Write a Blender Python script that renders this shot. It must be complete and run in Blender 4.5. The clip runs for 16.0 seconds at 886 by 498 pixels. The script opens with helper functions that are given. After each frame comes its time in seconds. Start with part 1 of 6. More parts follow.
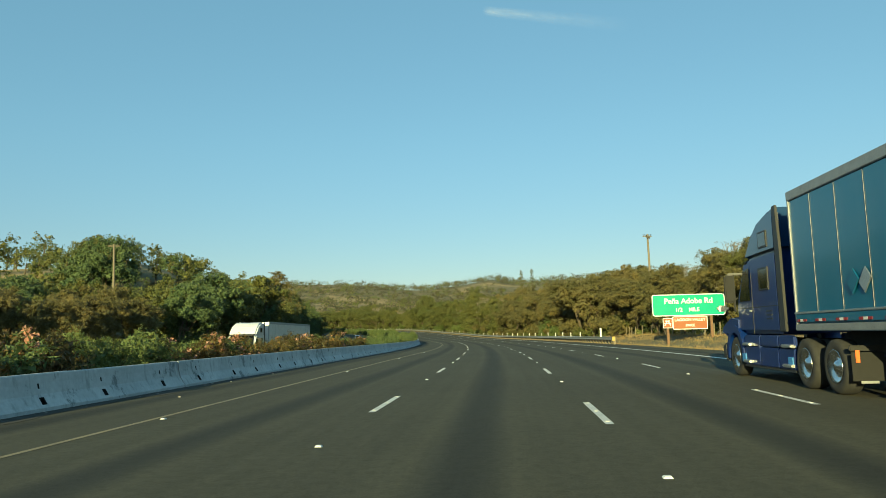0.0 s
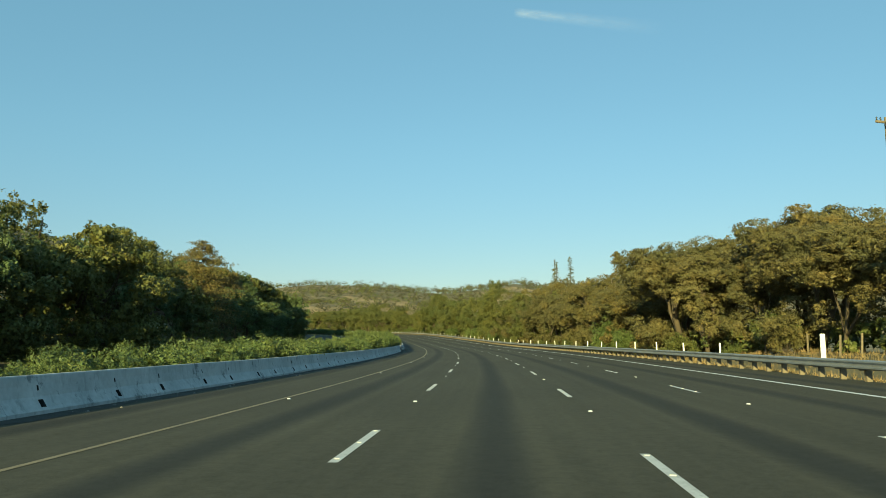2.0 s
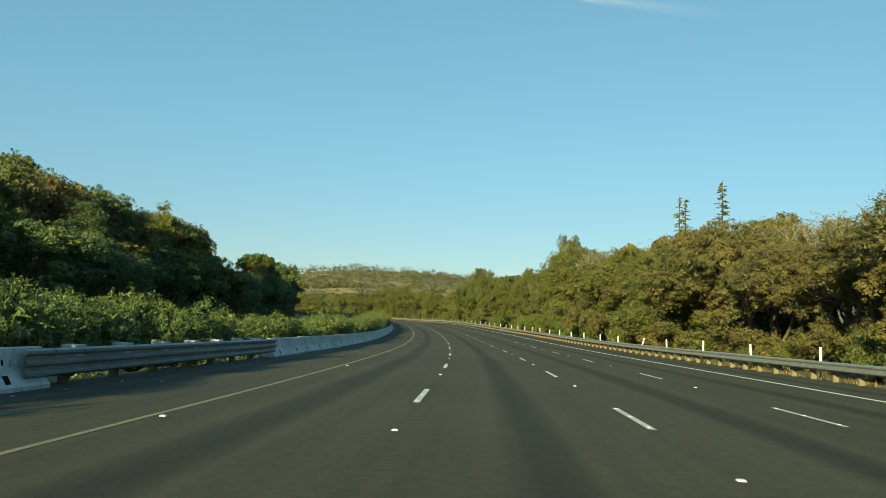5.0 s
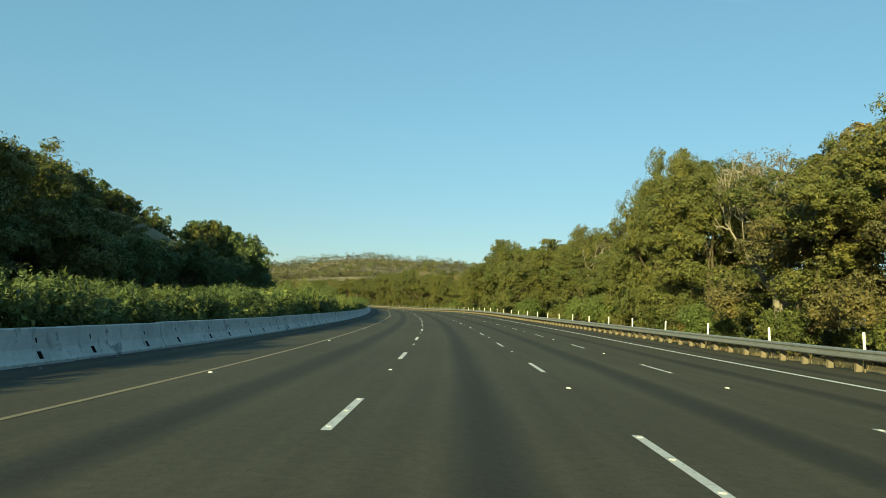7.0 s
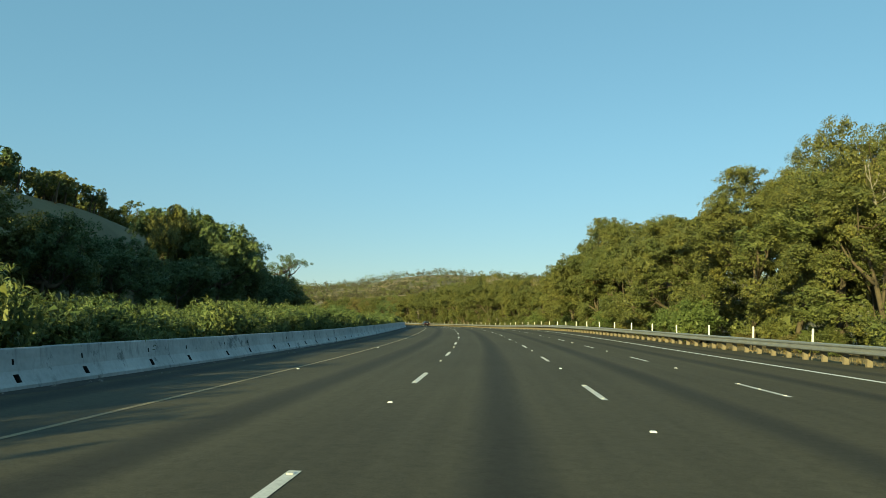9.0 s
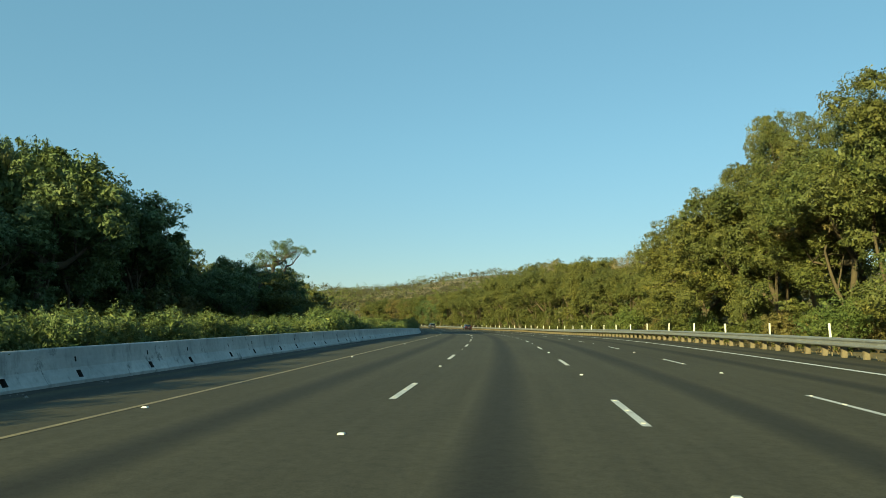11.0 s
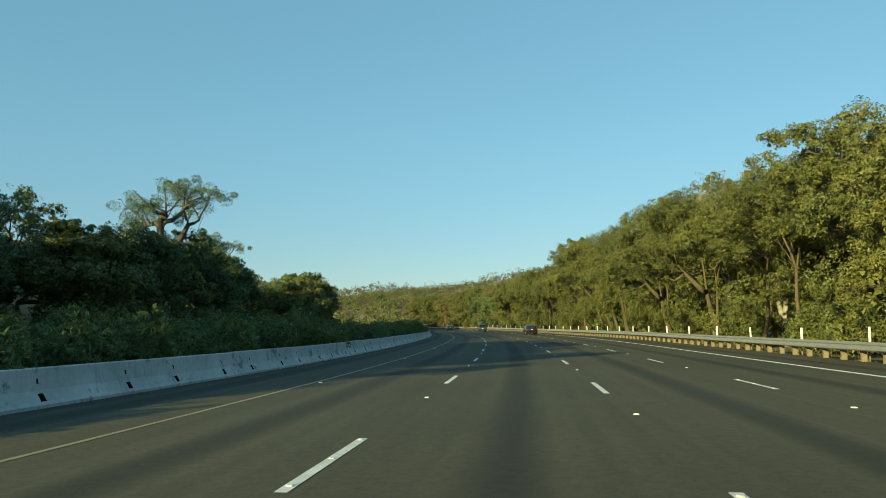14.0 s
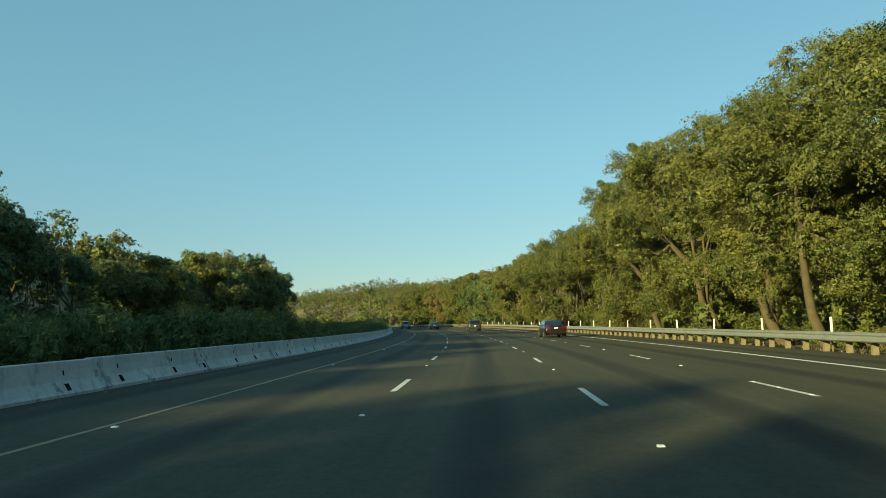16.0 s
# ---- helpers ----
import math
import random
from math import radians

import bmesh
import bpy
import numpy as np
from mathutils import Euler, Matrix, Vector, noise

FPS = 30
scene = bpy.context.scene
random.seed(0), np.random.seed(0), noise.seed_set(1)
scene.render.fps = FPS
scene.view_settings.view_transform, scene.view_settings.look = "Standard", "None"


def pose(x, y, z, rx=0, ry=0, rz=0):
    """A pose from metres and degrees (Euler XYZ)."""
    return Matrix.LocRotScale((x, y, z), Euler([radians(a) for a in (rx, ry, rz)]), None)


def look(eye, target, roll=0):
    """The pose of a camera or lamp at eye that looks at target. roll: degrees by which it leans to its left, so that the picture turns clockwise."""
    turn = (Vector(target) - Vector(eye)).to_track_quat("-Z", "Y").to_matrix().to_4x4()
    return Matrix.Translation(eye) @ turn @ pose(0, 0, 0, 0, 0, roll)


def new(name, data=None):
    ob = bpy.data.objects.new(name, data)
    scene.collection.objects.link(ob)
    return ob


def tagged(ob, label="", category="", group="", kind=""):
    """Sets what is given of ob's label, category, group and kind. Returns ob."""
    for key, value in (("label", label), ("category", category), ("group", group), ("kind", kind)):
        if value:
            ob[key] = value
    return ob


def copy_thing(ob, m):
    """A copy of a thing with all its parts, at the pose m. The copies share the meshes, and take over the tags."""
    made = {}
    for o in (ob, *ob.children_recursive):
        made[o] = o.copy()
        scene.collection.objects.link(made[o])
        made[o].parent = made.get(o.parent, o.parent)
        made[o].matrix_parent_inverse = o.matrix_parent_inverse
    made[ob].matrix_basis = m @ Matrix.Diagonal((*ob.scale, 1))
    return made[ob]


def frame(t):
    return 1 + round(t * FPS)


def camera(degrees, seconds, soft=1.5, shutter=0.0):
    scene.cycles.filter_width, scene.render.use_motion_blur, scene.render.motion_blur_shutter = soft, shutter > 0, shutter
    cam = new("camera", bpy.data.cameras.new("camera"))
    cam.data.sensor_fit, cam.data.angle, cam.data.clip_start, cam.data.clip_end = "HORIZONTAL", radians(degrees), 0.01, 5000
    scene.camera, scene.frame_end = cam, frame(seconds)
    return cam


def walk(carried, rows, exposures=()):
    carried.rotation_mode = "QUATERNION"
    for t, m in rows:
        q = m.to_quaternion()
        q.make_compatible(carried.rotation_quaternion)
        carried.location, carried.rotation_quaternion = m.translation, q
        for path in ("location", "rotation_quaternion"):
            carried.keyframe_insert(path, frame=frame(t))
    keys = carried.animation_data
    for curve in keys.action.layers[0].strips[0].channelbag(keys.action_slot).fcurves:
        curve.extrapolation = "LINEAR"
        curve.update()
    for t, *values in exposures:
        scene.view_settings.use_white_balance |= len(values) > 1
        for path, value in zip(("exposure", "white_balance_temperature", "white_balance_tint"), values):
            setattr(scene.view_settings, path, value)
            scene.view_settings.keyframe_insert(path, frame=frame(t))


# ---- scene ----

# the freeway's line: curvature to the left and change of slope (1/m) at distances along the second lane's centre
KNOT_S = [-200, -80, -40, 0, 40, 80, 120, 160, 200, 240, 280, 320, 360, 400, 440, 480, 520, 560, 600, 660, 720, 900, 1000]
KNOT_K = [0.0, 0.0, 8e-05, 0.00047, 0.00097, 0.00099, 0.00128, 0.00125, 0.001, 0.00085, 0.00114, 0.00102, 0.0011, 0.00115, 0.00126, 0.00125, 0.0011, 0.0013, 0.0014, 0.0014, 0.0012, 0.0008, 0.0]
KNOT_V = [0.0, 0.0, -0.000388, -0.000262, -0.000127, 0.00011, 1.9e-05, 8e-05, 0.000423, 5e-06, 0.00019, -0.000201, -0.000289, 0.000281, -0.000111, 6.6e-05, 5.6e-05, -3.1e-05, -2e-05, -4e-05, -4e-05, -2e-05, 0.0]
STEP = 2.0
LINE_S = np.arange(-200.0, 1000.0, STEP)


def summed(values):
    """The running integral along the line, nought where the walk begins."""
    total = np.concatenate([[0.0], np.cumsum((values[1:] + values[:-1]) / 2 * STEP)])
    return total - np.interp(0.0, LINE_S, total)


LINE_H = summed(np.interp(LINE_S, KNOT_S, KNOT_K)) + radians(-3.75)
LINE_X, LINE_Y = summed(-np.sin(LINE_H)), summed(np.cos(LINE_H))
LINE_G = summed(np.interp(LINE_S, KNOT_S, KNOT_V))      # slope
LINE_Z = summed(LINE_G)                                 # height


def heading(s):
    return float(np.interp(s, LINE_S, LINE_H))


def slope(s):
    return math.atan(float(np.interp(s, LINE_S, LINE_G)))


def at(s, u, z=0.0):
    """The place s metres along the road, u metres to the right of the lane's centre and z above the surface."""
    h = heading(s)
    return Vector((float(np.interp(s, LINE_S, LINE_X)) + u * math.cos(h), float(np.interp(s, LINE_S, LINE_Y)) + u * math.sin(h), z + float(np.interp(s, LINE_S, LINE_Z))))


def along(s, u, z=0.0, turn=0.0, scale=1.0):
    """A pose on the road: y ahead along it, x to the right."""
    p = at(s, u, z)
    return Matrix.Translation(p) @ Matrix.Rotation(heading(s), 4, "Z") @ Matrix.Rotation(slope(s), 4, "X") @ Matrix.Rotation(radians(turn), 4, "Z") @ Matrix.Scale(scale, 4)


# ---- camera: seconds, metres along, metres to the right; yaw and pitch against the road there, roll
ROWS = [
    (0.0, 0.09, 0.51, 5.31, 6.40, 1.47),
    (0.5, 13.49, 0.42, 5.15, 6.48, 1.96),
    (1.0, 26.78, 0.36, 4.56, 6.71, 2.24),
    (1.5, 39.80, 0.26, 4.34, 6.83, 1.65),
    (2.0, 53.17, 0.09, 4.80, 7.32, 0.01),
    (2.5, 66.48, -0.01, 5.26, 7.20, -0.82),
    (3.0, 79.87, 0.12, 5.88, 7.03, -1.34),
    (3.5, 93.84, -0.00, 5.03, 6.84, -1.64),
    (4.0, 107.11, -0.09, 4.37, 6.78, -1.64),
    (4.5, 120.22, -0.36, 3.34, 6.88, -1.54),
    (5.0, 133.49, -0.66, 3.76, 6.37, -2.43),
    (5.8, 155.11, -0.54, 2.80, 5.90, -2.45),
    (6.6, 176.74, -0.44, 1.87, 5.44, -2.48),
    (7.5, 201.07, -0.31, 0.87, 4.92, -2.49),
    (8.0, 214.57, -0.34, -0.05, 4.87, -2.47),
    (8.5, 227.94, -0.34, 1.72, 5.05, -1.67),
    (9.0, 241.21, -0.08, 4.60, 5.65, -1.09),
    (9.8, 262.18, 0.05, 5.42, 5.58, -0.85),
    (10.6, 283.14, 0.17, 5.95, 5.51, -0.60),
    (11.5, 306.72, 0.31, 6.24, 5.43, -0.32),
    (12.0, 320.31, 0.51, 6.89, 5.38, -0.19),
    (12.5, 333.93, 0.60, 7.81, 5.55, -0.34),
    (13.0, 347.21, 0.56, 8.63, 5.97, -0.12),
    (13.5, 360.21, 0.42, 8.05, 6.14, 0.24),
    (14.0, 372.94, 0.27, 7.32, 6.34, 0.48),
    (14.5, 386.35, 0.20, 6.54, 6.22, 0.79),
    (15.0, 399.29, 0.06, 5.67, 6.09, 1.11),
    (15.5, 412.50, 0.06, 5.00, 5.85, 1.10),
    (16.0, 425.57, 0.16, 4.40, 5.78, 1.12),
]
EYE = 1.336
cam = camera(62.8, 16.0, soft=0.65, shutter=0.0)
walk(cam, [(t, pose(*at(s, u, EYE), 90 + p + math.degrees(slope(s)), r, y + math.degrees(heading(s)))) for t, s, u, y, p, r in ROWS], [(0.0, 0.96, 6150, -8), (1.5, 0.98, 6150, -8), (3.0, 1.03, 6150, -8), (12.0, 1.04, 6150, -8), (15.4, 1.08, 6180, -8), (16.0, 1.07, 6420, -11)])

# ---- light
SUN_AZ, SUN_EL = 14.5, 11.6      # the light goes towards this bearing, clockwise from y
world = bpy.data.worlds.new("sky")
scene.world = world
world.use_nodes = True
wn = world.node_tree.nodes
sky = wn.new("ShaderNodeTexSky")
sky.sky_type = "NISHITA"
sky.sun_disc = False
sky.sun_elevation = radians(SUN_EL)
sky.sun_rotation = radians(180 + SUN_AZ)
sky.air_density, sky.dust_density, sky.ozone_density = 1.0, 0.15, 1.5
wn["Background"].inputs[1].default_value = 0.080
haze = wn.new("ShaderNodeMix")      # thin even haze, which lifts the zenith and calms the horizon
haze.data_type = "RGBA"
haze.inputs["Factor"].default_value = 0.46
haze.inputs["B"].default_value = (1.50, 3.04, 4.15, 1)
world.node_tree.links.new(sky.outputs[0], haze.inputs["A"])
low = wn.new("ShaderNodeSeparateXYZ")      # dust takes some green and brightness from the lowest sky
world.node_tree.links.new(wn.new("ShaderNodeTexCoord").outputs["Generated"], low.inputs[0])
fade = wn.new("ShaderNodeMapRange")
fade.interpolation_type = "SMOOTHSTEP"
for socket, value in zip(fade.inputs[1:5], (0.0, 0.28, 1.0, 0.0)):
    socket.default_value = value
world.node_tree.links.new(low.outputs[2], fade.inputs[0])
dust = wn.new("ShaderNodeMix")
dust.data_type, dust.blend_type = "RGBA", "MULTIPLY"
dust.inputs["B"].default_value = (0.91, 0.83, 0.85, 1)
world.node_tree.links.new(fade.outputs[0], dust.inputs["Factor"])
world.node_tree.links.new(haze.outputs["Result"], dust.inputs["A"])
world.node_tree.links.new(dust.outputs["Result"], wn["Background"].inputs[0])
sun_data = bpy.data.lights.new("sun", "SUN")
sun_data.energy, sun_data.angle, sun_data.color = 5.0, radians(0.5), (1.0, 0.80, 0.37)
sun = new("sun", sun_data)
sun.matrix_world = look((0, 0, 60), (math.sin(radians(SUN_AZ)) * 10, math.cos(radians(SUN_AZ)) * 10, 60 - 10 * math.tan(radians(SUN_EL))))


# ---- materials
def material(name, rough=0.8, metal=0.0):
    m = bpy.data.materials.new(name)
    m.use_nodes = True
    b = m.node_tree.nodes["Principled BSDF"]
    b.inputs["Roughness"].default_value, b.inputs["Metallic"].default_value = rough, metal
    return m, m.node_tree.nodes, m.node_tree.links, b


def ramp(nodes, links, source, stops):
    r = nodes.new("ShaderNodeValToRGB")
    while len(r.color_ramp.elements) < len(stops):
        r.color_ramp.elements.new(0.5)
    for e, (pos, col) in zip(r.color_ramp.elements, stops):
        e.position, e.color = pos, (*col, 1)
    links.new(source, r.inputs[0])
    return r.outputs[0]


def noise_of(nodes, links, vector, scale, detail=6, rough=0.6):
    n = nodes.new("ShaderNodeTexNoise")
    n.inputs["Scale"].default_value, n.inputs["Detail"].default_value, n.inputs["Roughness"].default_value = scale, detail, rough
    links.new(vector, n.inputs["Vector"])
    return n.outputs["Fac"]


def mixed(nodes, links, fac, a, b, kind="MIX"):
    m = nodes.new("ShaderNodeMix")
    m.data_type, m.blend_type = "RGBA", kind
    for socket, value in ((m.inputs["Factor"], fac), (m.inputs["A"], a), (m.inputs["B"], b)):
        if isinstance(value, (int, float)):
            socket.default_value = value
        elif isinstance(value, tuple):
            socket.default_value = (*value, 1)
        else:
            links.new(value, socket)
    return m.outputs["Result"]


def bumped(nodes, links, bsdf, height, strength, distance):
    b = nodes.new("ShaderNodeBump")
    b.inputs["Strength"].default_value, b.inputs["Distance"].default_value = strength, distance
    links.new(height, b.inputs["Height"])
    links.new(b.outputs[0], bsdf.inputs["Normal"])


def worn(name, low, high, scale, rough=0.8, metal=0.0, fine=None, bump=0.2, grime=None):
    """A surface that varies between two colours at a coarse and a fine scale."""
    m, n, l, b = material(name, rough, metal)
    pos = n.new("ShaderNodeTexCoord").outputs["Object"]
    coarse = noise_of(n, l, pos, scale)
    col = ramp(n, l, coarse, [(0.3, low), (0.7, high)])
    grain = noise_of(n, l, pos, fine or scale * 14, 4)
    col = mixed(n, l, 0.35, col, ramp(n, l, grain, [(0.3, tuple(c * 0.6 for c in low)), (0.7, tuple(min(1, c * 1.15) for c in high))]))
    if grime:
        spots = ramp(n, l, noise_of(n, l, pos, scale * 2.3, 8, 0.7), [(0.56, (0, 0, 0)), (0.70, (0.85, 0.85, 0.85))])
        col = mixed(n, l, spots, col, grime)
    l.new(col, b.inputs["Base Color"])
    if bump:
        bumped(n, l, b, grain, bump, 0.01)
    return m


def leaf_material(name, dark, mid, light, thin=0.14):
    """Leaves: each takes its own shade between three greens; some light comes through."""
    m, n, l, b = material(name, 0.55)
    rnd = n.new("ShaderNodeNewGeometry").outputs["Random Per Island"]
    own = n.new("ShaderNodeObjectInfo").outputs["Random"]
    col = ramp(n, l, rnd, [(0.0, tuple(0.5 * (a + c) for a, c in zip(dark, mid))), (0.5, mid), (1.0, tuple(0.5 * (a + c) for a, c in zip(light, mid)))])
    clump = noise_of(n, l, n.new("ShaderNodeTexCoord").outputs["Object"], 0.55, 3)
    col = mixed(n, l, 1.0, col, ramp(n, l, clump, [(0.3, (0.72, 0.8, 0.78)), (0.5, (1.0, 1.0, 1.0)), (0.72, (1.35, 1.18, 1.0))]), "MULTIPLY")
    tone = ramp(n, l, own, [(0.0, (0.84, 0.86, 0.82)), (0.5, (1.0, 1.0, 1.0)), (1.0, (1.16, 1.09, 1.0))])
    col = mixed(n, l, 1.0, col, tone, "MULTIPLY")
    l.new(col, b.inputs["Base Color"])
    b.inputs["Specular IOR Level"].default_value = 0.25
    t = n.new("ShaderNodeBsdfTranslucent")
    l.new(col, t.inputs[0])
    mix = n.new("ShaderNodeMixShader")
    mix.inputs[0].default_value = thin
    l.new(b.outputs[0], mix.inputs[1])
    l.new(t.outputs[0], mix.inputs[2])
    l.new(mix.outputs[0], n["Material Output"].inputs[0])
    return m


def asphalt_material():
    m, n, l, b = material("asphalt", 0.9)
    b.inputs["Specular IOR Level"].default_value = 0.22
    tc = n.new("ShaderNodeTexCoord")
    pos, uv = tc.outputs["Object"], tc.outputs["UV"]
    sep = n.new("ShaderNodeSeparateXYZ")
    l.new(uv, sep.inputs[0])
    # oil darkens the middle of each lane, tyres polish the tracks beside it
    lane = n.new("ShaderNodeMath")
    lane.operation = "PINGPONG"
    lane.inputs[1].default_value = 1.83
    l.new(sep.outputs[0], lane.inputs[0])
    band = n.new("ShaderNodeMapRange")
    band.interpolation_type = "SMOOTHSTEP"
    band.inputs[1].default_value, band.inputs[2].default_value = 0.05, 1.0
    l.new(lane.outputs[0], band.inputs[0])
    stretch = n.new("ShaderNodeMapping")
    stretch.inputs["Scale"].default_value = (1.2, 0.03, 1)
    l.new(uv, stretch.inputs[0])
    streak = noise_of(n, l, stretch.outputs[0], 2.2, 5)
    base = ramp(n, l, band.outputs[0], [(0.0, (0.038, 0.0375, 0.0315)), (0.5, (0.079, 0.073, 0.0515)), (1.0, (0.072, 0.067, 0.048))])
    col = mixed(n, l, 0.5, base, ramp(n, l, streak, [(0.3, (0.75, 0.75, 0.75)), (0.7, (1.2, 1.2, 1.2))]), "MULTIPLY")
    patch = noise_of(n, l, pos, 0.12, 3)
    col = mixed(n, l, 0.6, col, ramp(n, l, patch, [(0.35, (0.85, 0.85, 0.86)), (0.65, (1.12, 1.11, 1.08))]), "MULTIPLY")
    grit = noise_of(n, l, pos, 55, 3, 0.7)
    col = mixed(n, l, 0.55, col, ramp(n, l, grit, [(0.3, (0.55, 0.55, 0.55)), (0.75, (1.5, 1.48, 1.4))]), "MULTIPLY")
    speck = noise_of(n, l, pos, 7.0, 5, 0.75)
    col = mixed(n, l, 0.7, col, ramp(n, l, speck, [(0.28, (0.62, 0.62, 0.62)), (0.5, (1.0, 1.0, 1.0)), (0.74, (1.28, 1.27, 1.22))]), "MULTIPLY")
    spots = ramp(n, l, noise_of(n, l, pos, 1.6, 6, 0.8), [(0.68, (0, 0, 0)), (0.75, (0.55, 0.55, 0.55))])
    col = mixed(n, l, spots, col, (0.026, 0.025, 0.021))
    l.new(col, b.inputs["Base Color"])
    bumped(n, l, b, grit, 0.5, 0.006)
    return m


def ground_material():
    """Dry grass with darker scrub in patches, green under the near trees."""
    m, n, l, b = material("dry_ground", 0.95)
    pos = n.new("ShaderNodeTexCoord").outputs["Object"]
    big = noise_of(n, l, pos, 0.006, 6, 0.65)
    mid = noise_of(n, l, pos, 0.05, 6, 0.65)
    fine = noise_of(n, l, pos, 3.0, 6, 0.7)
    grass = ramp(n, l, fine, [(0.3, (0.20, 0.14, 0.065)), (0.7, (0.42, 0.31, 0.15))])
    scrub = ramp(n, l, mid, [(0.3, (0.095, 0.086, 0.042)), (0.7, (0.185, 0.155, 0.075))])
    both = n.new("ShaderNodeMath")
    both.operation = "MULTIPLY_ADD"
    both.inputs[1].default_value = 0.45
    l.new(mid, both.inputs[0])
    l.new(big, both.inputs[2])
    col = mixed(n, l, ramp(n, l, both.outputs[0], [(0.72, (1, 1, 1)), (0.84, (0, 0, 0))]), grass, scrub)
    l.new(col, b.inputs["Base Color"])
    bumped(n, l, b, fine, 0.6, 0.05)
    return m


def concrete_material():
    """White-painted concrete: weathered, with dark runs and scuffs where water and tyres have marked it."""
    m, n, l, b = material("painted_concrete", 0.85)
    b.inputs["Specular IOR Level"].default_value = 0.3
    pos = n.new("ShaderNodeNewGeometry").outputs["Position"]
    col = ramp(n, l, noise_of(n, l, pos, 0.7, 6), [(0.3, (0.40, 0.41, 0.41)), (0.7, (0.58, 0.58, 0.57))])
    tall = n.new("ShaderNodeMapping")
    tall.inputs["Scale"].default_value = (1.0, 1.0, 0.28)
    l.new(pos, tall.inputs[0])
    runs = ramp(n, l, noise_of(n, l, tall.outputs[0], 4.5, 5, 0.6), [(0.55, (0, 0, 0)), (0.72, (0.6, 0.6, 0.6))])
    col = mixed(n, l, runs, col, (0.17, 0.18, 0.18))
    scuffs = ramp(n, l, noise_of(n, l, pos, 1.1, 9, 0.72), [(0.58, (0, 0, 0)), (0.63, (0.75, 0.75, 0.75))])
    col = mixed(n, l, scuffs, col, (0.13, 0.145, 0.145))
    grain = noise_of(n, l, pos, 9.0, 4)
    col = mixed(n, l, 0.4, col, ramp(n, l, grain, [(0.3, (0.7, 0.7, 0.7)), (0.7, (1.15, 1.15, 1.15))]), "MULTIPLY")
    l.new(col, b.inputs["Base Color"])
    bumped(n, l, b, grain, 0.3, 0.01)
    return m


M_ASPHALT = asphalt_material()
M_GROUND = ground_material()
M_WHITE = worn("road_paint_white", (0.50, 0.49, 0.46), (0.72, 0.71, 0.68), 3.0, 0.7, grime=(0.22, 0.21, 0.19))
M_EDGE = worn("edge_line_paint", (0.74, 0.73, 0.70), (0.86, 0.85, 0.82), 2.0, 0.7)
M_YELLOW = worn("road_paint_yellow", (0.19, 0.15, 0.085), (0.34, 0.26, 0.13), 1.2, 0.7, grime=(0.15, 0.13, 0.10))
M_CONCRETE = concrete_material()
M_STEEL = worn("galvanised_steel", (0.30, 0.31, 0.31), (0.44, 0.45, 0.45), 2.0, 0.5, 0.6)
M_POST = worn("weathered_timber", (0.125, 0.105, 0.072), (0.225, 0.185, 0.125), 5.0, 0.9)
M_REDPOST = worn("red_brown_timber", (0.13, 0.075, 0.045), (0.22, 0.125, 0.07), 5.0, 0.9)
M_BARK = worn("bark", (0.05, 0.04, 0.026), (0.115, 0.088, 0.052), 2.5, 0.95, bump=0.7)
M_OAK = leaf_material("oak_leaves", (0.046, 0.056, 0.02), (0.098, 0.11, 0.034), (0.205, 0.2, 0.062))
M_DARKOAK = leaf_material("live_oak_leaves", (0.046, 0.073, 0.034), (0.09, 0.13, 0.054), (0.17, 0.208, 0.086))
M_BROWN = leaf_material("dry_leaves", (0.0676, 0.0624, 0.0273), (0.1222, 0.1092, 0.0442), (0.208, 0.1885, 0.0806))
M_LEAFY = leaf_material("leafy_oak_leaves", (0.046, 0.06, 0.021), (0.094, 0.113, 0.036), (0.195, 0.205, 0.066))
# leaves of the far slopes, distance haze put into their greyer colour
M_HAZYLEAF = leaf_material("haze_grey_leaves", (0.048, 0.048, 0.028), (0.085, 0.080, 0.047), (0.14, 0.125, 0.078))
M_FRESH = leaf_material("fresh_leaves", (0.051, 0.0765, 0.022), (0.105, 0.14, 0.042), (0.18, 0.205, 0.068))
M_OLEANDER = leaf_material("oleander_leaves", (0.045, 0.072, 0.026), (0.105, 0.145, 0.05), (0.24, 0.255, 0.095), 0.12)
M_FLOWER = leaf_material("oleander_flowers", (0.20, 0.09, 0.065), (0.33, 0.18, 0.14), (0.45, 0.32, 0.26))
M_RUSTLEAF = leaf_material("rust_tipped_leaves", (0.03, 0.04, 0.014), (0.085, 0.072, 0.026), (0.21, 0.11, 0.05))

M_BROWNGREEN = leaf_material("dry_olive_leaves", (0.06, 0.058, 0.022), (0.132, 0.116, 0.044), (0.235, 0.195, 0.08))
M_TWIG = worn("grey_twigs", (0.16, 0.14, 0.11), (0.30, 0.27, 0.22), 2.5, 0.95)
M_DARKBARK = worn("dark_bark", (0.05, 0.045, 0.04), (0.13, 0.11, 0.09), 2.5, 0.95, bump=0.6)
M_MARKER = worn("marker_plastic", (0.62, 0.62, 0.60), (0.80, 0.80, 0.78), 6.0, 0.4)
M_PLASTIC = worn("white_plastic", (0.66, 0.66, 0.63), (0.82, 0.82, 0.79), 4.0, 0.5, grime=(0.45, 0.43, 0.38))
# near-black for the inner faces of the barrier's slots
M_SLOTDARK = worn("slot_dark", (0.02, 0.02, 0.02), (0.05, 0.05, 0.048), 4.0, 0.95)
M_DARKSTEEL = worn("dull_steel", (0.16, 0.18, 0.18), (0.30, 0.32, 0.32), 1.5, 0.5, 0.6, grime=(0.12, 0.11, 0.10))
